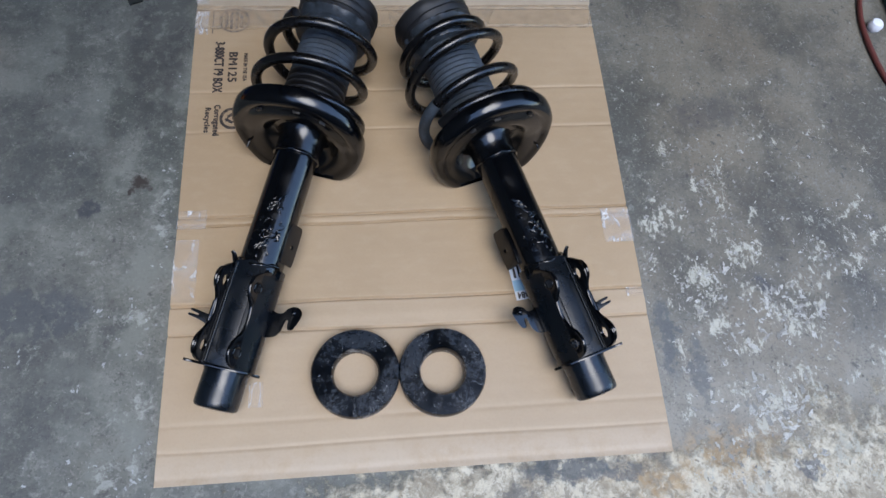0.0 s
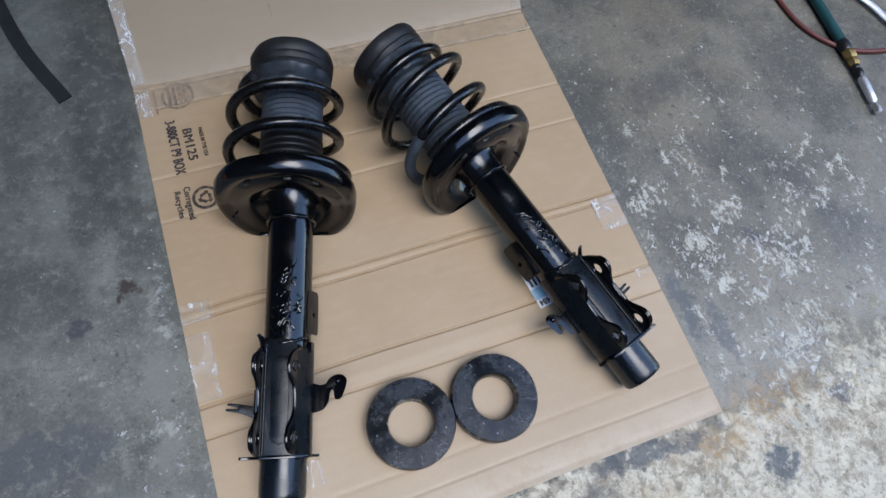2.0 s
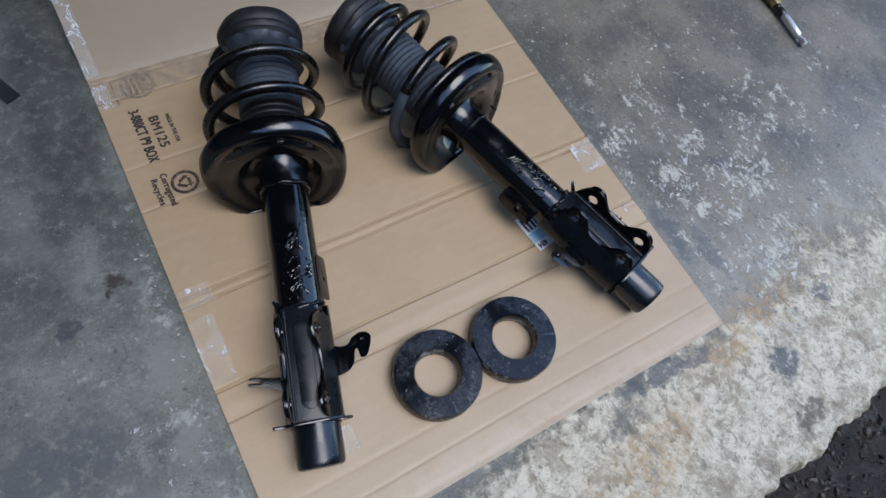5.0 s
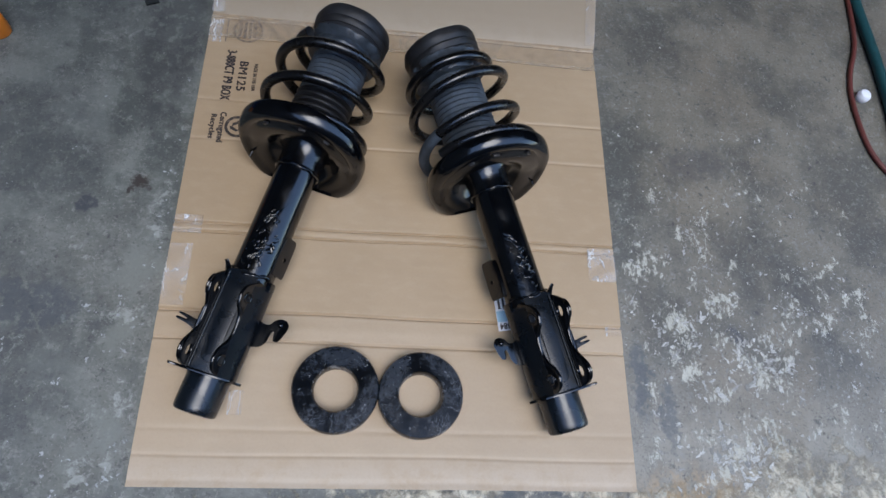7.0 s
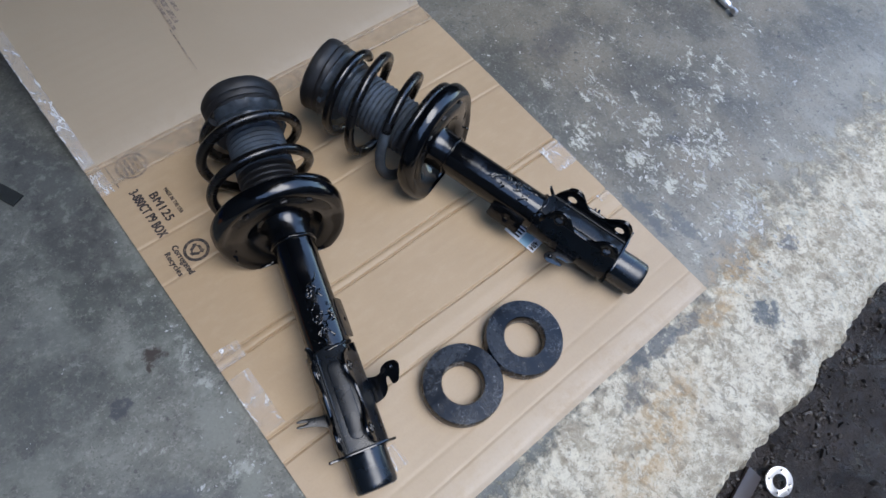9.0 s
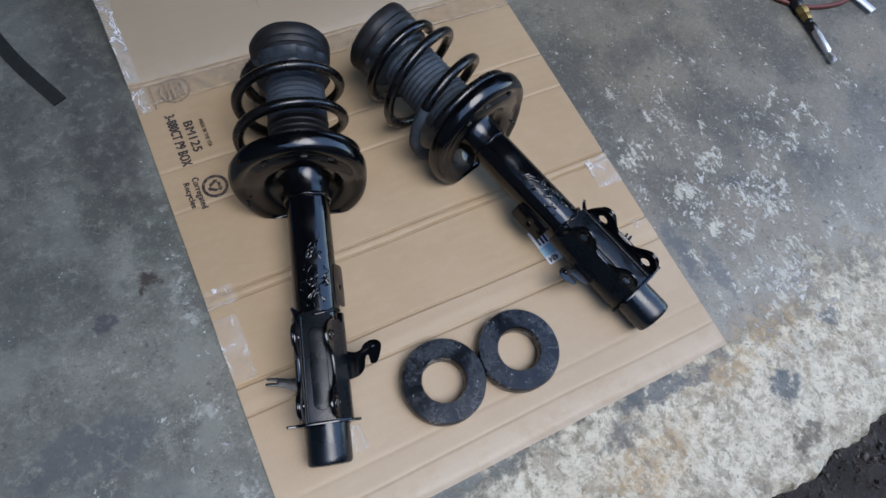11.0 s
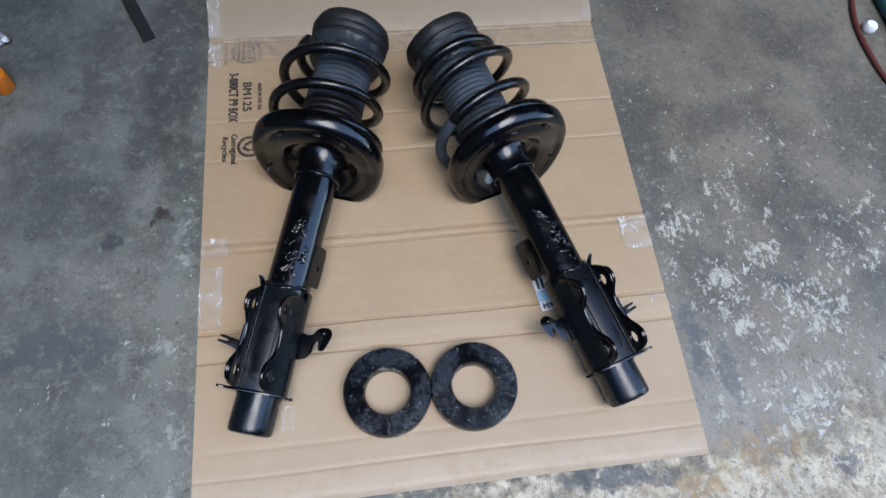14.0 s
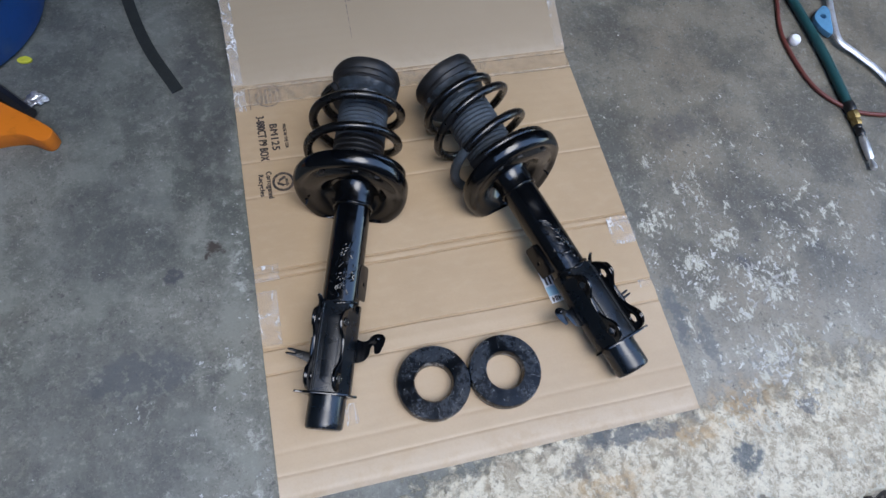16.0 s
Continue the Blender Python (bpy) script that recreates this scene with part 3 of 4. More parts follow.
def slab_mesh(xs, ys, height, under):
    """A thin sheet with a top given by height(x, y) and a flat underside."""
    bm = bmesh.new()
    top = [[bm.verts.new((x, y, height(x, y))) for y in ys] for x in xs]
    low = [[bm.verts.new((x, y, under)) for y in ys] for x in xs]
    for g in (top, low):
        for a, b in zip(g, g[1:]):
            for i in range(len(ys) - 1):
                bm.faces.new((a[i], b[i], b[i + 1], a[i + 1]))
    nx, ny = len(xs) - 1, len(ys) - 1
    for i in range(nx):
        for j in (0, ny):
            bm.faces.new((top[i][j], top[i + 1][j], low[i + 1][j], low[i][j]))
    for j in range(ny):
        for i in (0, nx):
            bm.faces.new((top[i][j], top[i][j + 1], low[i][j + 1], low[i][j]))
    return bm


FOLD_Y, FLAP_RISE = 0.652, 19.0


def build_cardboard():
    sheet = thing("cardboard_sheet", pose(0, 0, 0), "flattened brown corrugated box with printed words, on the concrete", "cardboard")
    rows = sorted({round(float(v), 5) for v in np.linspace(0.0, FOLD_Y, 180)} | {round(c + k * 0.0004, 5) for c, _, _ in CREASES for k in range(-16, 17) if 0 < c + k * 0.0004 < FOLD_Y})
    part("main_panel", slab_mesh(list(np.linspace(-0.29, 0.29, 60)), rows, sheet_height, FLOOR + 0.0004), M_CARD, sheet)
    flap = part("flap", slab_mesh(list(np.linspace(-0.29, 0.292, 40)), list(np.linspace(0.0, 0.48, 60)), lambda x, y: 0.0015 * noise.noise((x * 5, y * 5, 4)) - 0.0015 * math.exp(-((y / 0.003) ** 2)), -0.0045), M_FLAP, sheet, "raised flap of the box")
    flap.matrix_basis = pose(0, FOLD_Y + 0.0005, 0.0, FLAP_RISE, 0, 0)
    Z = 0.0010
    letters("3-880CT P9 BOX", 0.084, 0.0125, -0.2535, 0.544, Z, M_INK, sheet)
    letters("BM125", 0.049, 0.0115, -0.2345, 0.5435, Z, M_INK, sheet)
    letters("MADE IN THE USA", 0.046, 0.0052, -0.2175, 0.543, Z, M_INK, sheet)
    letters("Corrugated", 0.047, 0.0105, -0.2525, 0.4575, Z, M_INK, sheet)
    letters("Recycles", 0.038, 0.0095, -0.2645, 0.458, Z, M_INK, sheet)
    # round mark with three bent arrows, as plain shapes
    mark = part("round_mark", turned([(0.0128, Z), (0.0168, Z), (0.0168, Z + 0.0002), (0.0128, Z + 0.0002), (0.0128, Z)], 40), M_INK, sheet, "dark printed ring mark")
    mark.location = (-0.231, 0.460, 0)
    for k in range(3):
        t = radians(120 * k + 30)
        c, s = math.cos(t), math.sin(t)
        piece = plate([(-0.0055, 0.0035), (0.0045, 0.0035), (0.0045, 0.0015), (0.0085, 0.005), (0.0045, 0.0092), (0.0045, 0.0075), (-0.0035, 0.0075)], 0.0002, lambda x, y, z: Vector((x * c - y * s, x * s + y * c, z + Z)), bevel=0)
        part("arrow_mark", piece, M_INK, mark)
    stamp = part("round_stamp", turned([(0.0185, Z), (0.0215, Z), (0.0215, Z + 0.0002), (0.0185, Z + 0.0002), (0.0185, Z)], 44), M_FADED, sheet, "faded round printed stamp")
    stamp.location = (-0.236, 0.624, 0)
    for w, x in ((0.026, -0.011), (0.030, -0.004), (0.030, 0.003), (0.024, 0.010)):
        part("print_bar", box(x - 0.0018, -w / 2, Z, x + 0.0018, w / 2, Z + 0.0002), M_FADED, stamp)
    part("print_line", box(-0.2665, 0.601, Z, -0.2648, 0.641, Z + 0.0002), M_FADED, sheet, "dark printed measuring line")
    # faded printing on the flap
    for x, y0, y1, w in ((-0.083, 0.060, 0.130, 0.0016), (-0.077, 0.125, 0.215, 0.0050), (-0.068, 0.135, 0.245, 0.0070), (-0.057, 0.150, 0.240, 0.0060)):
        part("print_bar", box(x - w / 2, y0, Z, x + w / 2, y1, Z + 0.0002), M_FADED, flap)
    # clear packing tape along the edges

    def tape(name, x0, y0, x1, y1, parent, z=0.0016):
        xs, ys = np.linspace(x0, x1, 14), np.linspace(y0, y1, 22)
        bm = slab_mesh(list(xs), list(ys), lambda x, y: z + 0.0016 * noise.noise((x * 60, y * 45, 2)) + 0.0008 * noise.noise((x * 160, y * 90, 9)), z - 0.0012)
        part(name, bm, M_TAPE, parent, "wrinkled clear packing tape")

    tape("tape_strip", -0.2905, 0.205, -0.262, 0.285, sheet)
    tape("tape_strip", -0.2905, 0.300, -0.255, 0.325, sheet)
    tape("tape_strip", -0.2905, 0.600, -0.272, 0.640, sheet)
    tape("tape_strip", 0.252, 0.262, 0.2905, 0.310, sheet)
    tape("tape_strip", 0.268, 0.188, 0.2905, 0.200, sheet)
    tape("tape_strip", -0.194, 0.078, -0.178, 0.106, sheet)
    band = slab_mesh(list(np.linspace(-0.2902, 0.2902, 90)), list(np.linspace(0.0, 0.040, 12)), lambda x, y: 0.0011 + 0.0004 * noise.noise((x * 40, y * 60, 3)) + 0.0003 * noise.noise((x * 130, y * 90, 6)), 0.0)
    for v in band.verts:
        v.co.y += 0.6105 if v.co.y > 0.004 else 0.6105 + 0.004 * noise.noise((v.co.x * 22, 1.3, 0)) + 0.002 * noise.noise((v.co.x * 70, 5.3, 0))
    part("seam_tape", band, M_SEAM, sheet, "wide clear tape along the fold")
    tape("tape_strip", -0.291, 0.002, -0.273, 0.44, flap)
    tape("tape_strip", 0.276, 0.004, 0.293, 0.44, flap)
    return sheet


build_cardboard()


# ---- the struts ----
def strut(m, out, roll):
    """A suspension strut lying down. Along its z from the closed bottom end; y is up, and out is the sign of x on its bracket's outer side."""
    top = thing("suspension_strut", m @ pose(0, 0, 0, 0, 0, roll), "glossy black painted suspension strut with coil spring, lying on cardboard", "strut", "pair of struts")
    rr = random.Random(11 if out > 0 else 12)
    X = lambda o: out * o
    R = 0.0255
    part("tube", turned([(0, 0.040), (R, 0.040), (R, 0.310), (0, 0.310)], 56), M_BLACK, top)
    part("end_cap", turned([(0, 0.0), (0.0195, 0.0), (0.0228, 0.0012), (0.0241, 0.0036), (0.0244, 0.009), (0.0244, 0.0425), (0, 0.0425)], 56), M_SATIN, top, "satin black end cap")

    # collar plate at the foot of the bracket
    foot = [(-0.033, -0.006), (-0.0385, 0.004), (-0.031, 0.010), (-0.029, 0.022), (-0.012, 0.030), (0.020, 0.031), (0.030, 0.027), (0.0405, 0.0295), (0.041, 0.025), (0.033, 0.016), (0.030, -0.006), (0.018, -0.026), (-0.018, -0.026)]
    part("collar_plate", plate(rounded(foot, 3), 0.003, lambda x, y, z: Vector((X(x), y, 0.0435 + z))), M_BLACK, top)

    # the two ears of the knuckle bracket, with bolt holes
    ear = [(0.045, 0.020), (0.045, 0.040), (0.0495, 0.0515), (0.061, 0.0570), (0.0735, 0.0530), (0.0815, 0.0440), (0.090, 0.0400), (0.106, 0.0400), (0.1150, 0.0430), (0.123, 0.0520), (0.1350, 0.0560), (0.1460, 0.0510), (0.154, 0.036), (0.159, 0.020)]
    SIDES = (("outer_ear", 0.0225, 1, 0.10), ("inner_ear", -0.0110, -1, 0.40))
    for name, o, sgn, lean in SIDES:
        low = lambda h: h if sgn > 0 else 0.0135 + (h - 0.020) * 0.87
        at = lambda h: o + lean * (h - 0.036)
        e2 = part(name, plate(rounded([(a, low(b)) for a, b in ear], 3), 0.0034, lambda x, y, z: Vector((X(at(y) + z), y, x)), ((0.062, low(0.0380 if sgn > 0 else 0.0425), 0.0064 if sgn > 0 else 0.0050), (0.1345, low(0.0370 if sgn > 0 else 0.0420), 0.0064 if sgn > 0 else 0.0050)), 0.0009), M_BLACK, top)
        if sgn < 0:
            for s, h in ((0.062, low(0.0425)), (0.1345, low(0.0420))):
                rim = [(X(at(h + 0.0056 * math.sin(t)) - 0.0018), h + 0.0056 * math.sin(t), s + 0.0056 * math.cos(t)) for t in np.linspace(0, 2 * math.pi, 25)]
                part("hole_rim", tube(rim, 0.0009, 8), M_BLACK, e2)
            continue
        for s in (0.062, 0.1345):
            lip = [(X(at(low(0.038 + 0.0174 * math.sin(t))) + sgn * 0.0014), low(0.0380 + 0.0174 * math.sin(t)), s + 0.0140 * math.cos(t)) for t in np.linspace(0.75, 2.39, 16)]
            part("rolled_edge", tube(lip, 0.0018, 8), M_BLACK, e2)
        part("rolled_edge", tube([(X(at(low(0.0395)) + sgn * 0.0012), low(0.0393), s) for s in np.linspace(0.086, 0.110, 8)], 0.0022, 8), M_BLACK, e2)
    # bracket walls: a straight shoulder from each ear down to the tube, then round it
    for name, o, sgn, lean in SIDES:
        c = o + lean * (0.024 - 0.036)
        inner = [(-0.0152, 0.0300), (-0.0182, 0.0240), (-0.0240, 0.0155), (-0.0274, 0.0105), (-0.0288, 0.0055), (-0.0294, 0.0005), (-0.0290, -0.005), (-0.0268, -0.0125), (-0.0225, -0.0195), (-0.0203, -0.0180), (-0.0252, -0.0095), (-0.0266, -0.002), (-0.0262, 0.004), (-0.0240, 0.0100), (-0.0198, 0.0165), (-0.0150, 0.0230), (-0.0116, 0.0300)]
        sec = inner if sgn < 0 else [(c + sgn * 0.0017, 0.0300), (c + sgn * 0.0019, 0.0250), (sgn * 0.0275, 0.0095), (sgn * 0.0292, 0.0030), (sgn * 0.0295, -0.003), (sgn * 0.0275, -0.0115), (sgn * 0.0225, -0.0195), (sgn * 0.0203, -0.0180), (sgn * 0.0252, -0.0095), (sgn * 0.0266, -0.002), (sgn * 0.0262, 0.004), (sgn * 0.0240, 0.0090), (c - sgn * 0.0017, 0.0215), (c - sgn * 0.0017, 0.0300)]
        rings = [[(X(px), py - (0.013 * max(0.0, (s - 0.150) / 0.012) if py > 0.012 else 0.0), s) for px, py in sec] for s in (0.0450, 0.048, 0.08, 0.11, 0.14, 0.150, 0.158, 0.162)]
        part("bracket_wall", loft(rings), M_BRACKET, top)
    # channel bottom with its long embossed oval
    chan = part("channel_plate", plate([(-0.0140, 0.045), (0.0210, 0.045), (0.0210, 0.160), (0.002, 0.165), (-0.0140, 0.160)], 0.003, lambda x, y, z: Vector((X(x), 0.0262 + z, y))), M_BRACKET, top)
    oval = [(0.0020 + 0.0092 * math.cos(t), 0.101 + math.copysign(0.036, math.sin(t)) + 0.0092 * math.sin(t)) for t in (2 * math.pi * (k + 0.5) / 32 for k in range(32))]
    part("embossed_oval", plate(oval, 0.0026, lambda x, y, z: Vector((X(x), 0.0288 + z, y)), (), 0.0014), M_BRACKET, chan)
    part("channel_bend", tube([(X(0.0178), 0.0284, q) for q in np.linspace(0.0465, 0.158, 6)], 0.0015, 10), M_BRACKET, chan)
    part("ear_tip", tube(curve_points([(X(0.0215), 0.018, 0.154), (X(0.0225), 0.026, 0.1615), (X(0.0242), 0.030, 0.1660), (X(0.0265), 0.032, 0.1682)], 10), 0.0040, 10, lambda u: 1.0 - 0.45 * u, 0.5), M_BLACK, top)

    # brake hose hook on the inner side
    hook = [(0.0, 0.016), (0.013, 0.011), (0.020, 0.012), (0.0235, 0.018), (0.031, 0.0215), (0.039, 0.0205), (0.0435, 0.015), (0.042, 0.007), (0.037, -0.005), (0.0305, -0.0055), (0.0290, 0.000), (0.0285, 0.005), (0.0262, 0.0055), (0.0245, 0.001), (0.0235, -0.008), (0.018, -0.0150), (0.008, -0.0178), (-0.008, -0.017), (-0.008, 0.022)]
    hk = part("hose_hook", plate(rounded(hook, 3), 0.003, lambda x, y, z: Vector((X(-0.0235 - (x if out > 0 else 0.84 * x + (0.45 * z if x > 0 else 0))), -0.001 + (0.55 if out > 0 else 0.20) * x + z, 0.1045 + y))), M_BLACK, top, "black hooked hose bracket")
    lug = part("hook_lug", turned([(0.0034, 0), (0.0032, 0.0016), (0.0022, 0.0026), (0, 0.0030)], 16), M_BLACK, hk)
    lug.matrix_basis = Matrix.Translation((X(-0.0565 if out > 0 else -0.0505), 0.0185 if out > 0 else 0.0072, 0.1185)) @ pose(0, 0, 0, -90, 0, 0)
    # two-pronged tab on the outer side
    tab = [(0.0, 0.004), (0.014, 0.004), (0.026, 0.0065), (0.0385, 0.0080), (0.039, 0.0050), (0.028, 0.0030), (0.028, 0.0012), (0.040, 0.0022), (0.0405, -0.0008), (0.026, -0.0030), (0.012, -0.0085), (0.0, -0.014)]
    part("cable_tab", plate(rounded(tab, 2), 0.0026, lambda x, y, z: Vector((X(0.022 + x), -0.002 + 0.06 * x + z, 0.0925 + y))), M_BRACKET, top, "black two-pronged cable tab")
    # side plate above the bracket
    low = 0.0 if out > 0 else 0.007
    sp = part("side_plate", plate(rounded([(0.172, -0.006), (0.172, 0.0), (0.172, 0.014), (0.172, 0.0175), (0.176, 0.0185), (0.185, 0.0190), (0.208, 0.0190), (0.217, 0.0185), (0.221, 0.0165), (0.221, 0.012), (0.221, -0.006)], 3), 0.0032, lambda x, y, z: Vector((X(-0.0235 - 0.7 * low - 0.40 * y - 0.9 * z), 0.008 - low - 0.90 * y + 0.4 * z, x)), ((0.194, 0.008, 0.0024),)), M_BLACK, top)
    part("side_web", plate([(0.178, 0.0), (0.215, 0.0), (0.215, 0.016), (0.178, 0.016)], 0.0032, lambda x, y, z: Vector((X(-0.0215 - 0.35 * low - z), -0.006 - low + y, x))), M_BLACK, sp)

    # thick paint runs and blobs
    for k in range(34):
        s, a = rr.uniform(0.166, 0.236), radians(90) + rr.gauss(0.0, 0.26)
        line = []
        for _ in range(rr.randint(3, 8)):
            line.append((R * math.cos(a), R * math.sin(a), s))
            s, a = s + rr.uniform(-0.001, 0.0045), a + rr.uniform(-0.16, 0.16)
        part("paint_run", tube(curve_points(line, 18), 0.0006 + 0.0009 * rr.random(), 8, lambda u: 0.5 + 0.7 * math.sin(math.pi * min(1, u * 1.1))), M_BLACK, top)
    # lumpy weld where the bracket meets the tube
    arc = [((R + 0.001) * math.cos(t), (R + 0.001) * math.sin(t), 0.1625 + 0.0025 * math.sin(3 * t) + 0.0005 * math.sin(11 * t + out)) for t in np.linspace(0.35, 2.8, 60)]
    part("weld_bead", tube(arc, 0.0023, 10, lambda u: 1.0 + 0.15 * math.sin(23 * u) + 0.12 * math.sin(41 * u + 1)), M_BLACK, top)

    # neck, weld and spring seat
    ring = [(R * 1.05 * math.cos(t), R * 1.06 * math.sin(t), 0.3045 + 0.0006 * math.sin(9 * t) + 0.0003 * math.sin(17 * t)) for t in np.linspace(0, 2 * math.pi, 72)]
    part("weld_bead", tube(ring, 0.0017, 10), M_BLACK, top)
    OFF = 0.006
    UP = 0.0085 if out > 0 else 0.0055          # how far the seat sits above the bracket's datum

    def seat_point(r, t, z):
        w = min(1.0, max(0.0, (r - 0.036) / 0.03))
        rim = r * (1 + w * (0.022 * math.cos(2 * (t - 0.3)) + 0.012 * math.cos(3 * t + 0.6) + 0.006 * math.cos(7 * t)))
        h = max(rim * math.sin(t), -0.0555)
        return (X(rim * math.cos(t) + OFF * w), h, z + w * h * (0.12 if h > 0 else 0.34))

    prof = [(R - 0.001, 0.297), (0.0266, 0.2995), (0.0270, 0.311), (0.0280, 0.3215), (0.0315, 0.3275), (0.0360, 0.3285), (0.0405, 0.3265), (0.0440, 0.3215), (0.0470, 0.3188), (0.0530, 0.3178), (0.0600, 0.3184), (0.0645, 0.3198), (0.0670, 0.3201), (0.0700, 0.3186), (0.0735, 0.3180), (0.0772, 0.3190), (0.0802, 0.3218), (0.0821, 0.3262), (0.0830, 0.3315), (0.0831, 0.3362), (0.0815, 0.3390), (0.0790, 0.3385), (0.0775, 0.3350), (0.071, 0.3300), (0.064, 0.3300), (0.056, 0.3330), (0.048, 0.339), (0.036, 0.341), (0.030, 0.339)]
    seat = part("spring_seat", loft([[seat_point(0.98 * r if r > 0.06 else r, 2 * math.pi * k / 96, z + UP) for k in range(96)] for r, z in prof], True, False), M_BLACK, top, "dished black spring seat")
    for ang, rad, sz in ((0.36, 0.073, 1.4), (0.95, 0.064, 0.9), (1.7, 0.064, 0.9), (2.2, 0.066, 0.8)):
        so = part("seat_slot", box(-0.0042 * sz, -0.0018 * sz, -0.0024, 0.0042 * sz, 0.0018 * sz, 0.0008, 0.0006), M_DARK, seat)
        px, py, pz = seat_point(rad, ang, UP + (0.3212 if rad > 0.069 else 0.3178))
        so.matrix_basis = Matrix.Translation((px, py, pz)) @ pose(0, 0, 0, 180, 0, math.degrees(math.atan2(py, px)) + 90)
    part("drain_pin", tube([(X(0.070), -0.0225, 0.326), (X(0.0705), -0.023, 0.3125)], 0.0014, 8), M_BLACK, seat)
    # coil spring, right-handed; the angle runs from its outer side (world's -x) over the top
    WR = 0.0066
    up = 0.0 if out > 0 else 0.004
    along_by = 0.0100 if out > 0 else 0.0045
    lift = [(-330, 0.3445 + up), (-200, 0.351 + up), (-100, 0.364 + up / 2), (0, 0.3795 if out > 0 else 0.3705), (180, 0.4030), (360, 0.4300 if out > 0 else 0.4215), (540, 0.4530), (720, 0.4650), (880, 0.4740)]
    wide = [(-330, 0.060), (-150, 0.066), (0, 0.0655), (540, 0.0650), (700, 0.059), (880, 0.049)]
    turn = [d for d, _ in lift]
    pts = []
    for d in np.arange(-330, 771 if out > 0 else 881, 7.5):
        s = float(np.interp(d, turn, [z for _, z in lift])) + along_by + 0.004 * float(np.interp(d, [-330, -100], [1, 0]))
        r = float(np.interp(d, [k for k, _ in wide], [v for _, v in wide])) + (0.0 if out > 0 else 0.002 + 0.007 * float(np.interp(d, [-330, -150, 0], [1, 1, 0])))
        a = radians(d)
        cx = (0.011 if out > 0 else 0.003) * float(np.interp(d, [-200, 0, 540, 800], [0, 1, 1, 0.4]))
        h = r * math.sin(a)
        pts.append((cx + r * math.cos(a), h, s + min(h, 0.0) * 0.25 * float(np.interp(d, [-330, -60, 60], [1, 0.8, 0]))))
    pts = [tuple((Vector(pts[max(k - 1, 0)]) + 2 * Vector(p) + Vector(pts[min(k + 1, len(pts) - 1)])) / 4) for k, p in enumerate(pts)]
    part("coil_spring", tube(pts, WR, 14), M_SPRING, top, "black coated coil spring")

    if out < 0:
        part("coil_sleeve", tube([p for d, p in zip(np.arange(-330, 881, 7.5), pts) if -78 < d < 38], WR * 1.08, 14), M_BOOT, top, "dusty grey rubber sleeve on the coil")

    # dust boot, ribbed
    prof = [(0.012, 0.336)]
    s = 0.337
    while s < 0.465:
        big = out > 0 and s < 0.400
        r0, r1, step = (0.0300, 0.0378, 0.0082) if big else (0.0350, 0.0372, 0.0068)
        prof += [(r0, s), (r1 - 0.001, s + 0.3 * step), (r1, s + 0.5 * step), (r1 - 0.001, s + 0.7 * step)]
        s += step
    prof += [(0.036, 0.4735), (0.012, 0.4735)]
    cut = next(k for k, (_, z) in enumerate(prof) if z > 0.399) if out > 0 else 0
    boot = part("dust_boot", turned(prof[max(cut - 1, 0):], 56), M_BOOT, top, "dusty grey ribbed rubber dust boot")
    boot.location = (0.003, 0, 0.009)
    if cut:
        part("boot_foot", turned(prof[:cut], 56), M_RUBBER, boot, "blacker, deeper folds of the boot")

    # upper insulator and mount
    seed = 1.7 * out
    crumple = lambda t, r: r * (1 + (0.085 * noise.noise((4 * math.cos(t), 4 * math.sin(t) + seed, r * 120)) + 0.05 * noise.noise((9 * math.cos(t), 9 * math.sin(t), r * 200 + seed)) + 0.016 * math.sin(5 * t + seed)) * (1 if r > 0.034 else 0))
    ins = part("insulator", turned([(0.030, 0.452), (0.0430, 0.455), (0.0465, 0.461), (0.0425, 0.4655), (0.0420, 0.469), (0.0475, 0.473), (0.0500, 0.478), (0.045, 0.482), (0.028, 0.482)], 72, crumple), M_PAD, top, "crumpled dusty rubber insulator")
    bend = lambda t, r: r * (1 + (0.030 if out < 0 else 0.016) * noise.noise((3 * math.cos(t), 3 * math.sin(t), r * 160 + seed)) + 0.012 * math.sin(3 * t + 1 + seed) + 0.008 * math.sin(7 * t)) if r > 0.04 else r
    mount = part("upper_mount", turned([(0.028, 0.4745), (0.0455, 0.4755), (0.0490, 0.479), (0.0480, 0.4815), (0.0500, 0.485), (0.0505, 0.4885), (0.0490, 0.491), (0.0510, 0.4945), (0.0515, 0.5015), (0.0495, 0.5075), (0.0440, 0.511), (0.0320, 0.5125), (0.028, 0.508), (0.012, 0.507)], 72, bend), M_RUBBER, top, "black moulded rubber upper mount")
    ins.location, mount.location = (0.005, 0, 0.014), (0.005, 0, 0.018)
    if out < 0:
        mount.matrix_basis = Matrix.Translation((0.006, 0, 0.508)) @ pose(0, 0, 0, -4, 9, 0) @ Matrix.Translation((0, 0, -0.49))
    part("rod_end", turned([(0, 0.515), (0.006, 0.515), (0.007, 0.514), (0.007, 0.500), (0, 0.500)], 20), M_STEEL, top)
    return top


def along(p0, u):
    """A pose whose z runs along u from p0, with y upmost."""
    u = Vector(u).normalized()
    y = (Vector((0, 0, 1)) - u * u.z).normalized()
    x = y.cross(u)
    return Matrix.Translation(p0) @ Matrix((x, y, u)).transposed().to_4x4()


strut(along((-0.224, 0.0755, 0.0257), (0.287, 0.957, 0.10)), 1, 0.0)
strut(along((0.2025, 0.066, 0.0257), (-0.315, 0.975, 0.10)), -1, 2.0)


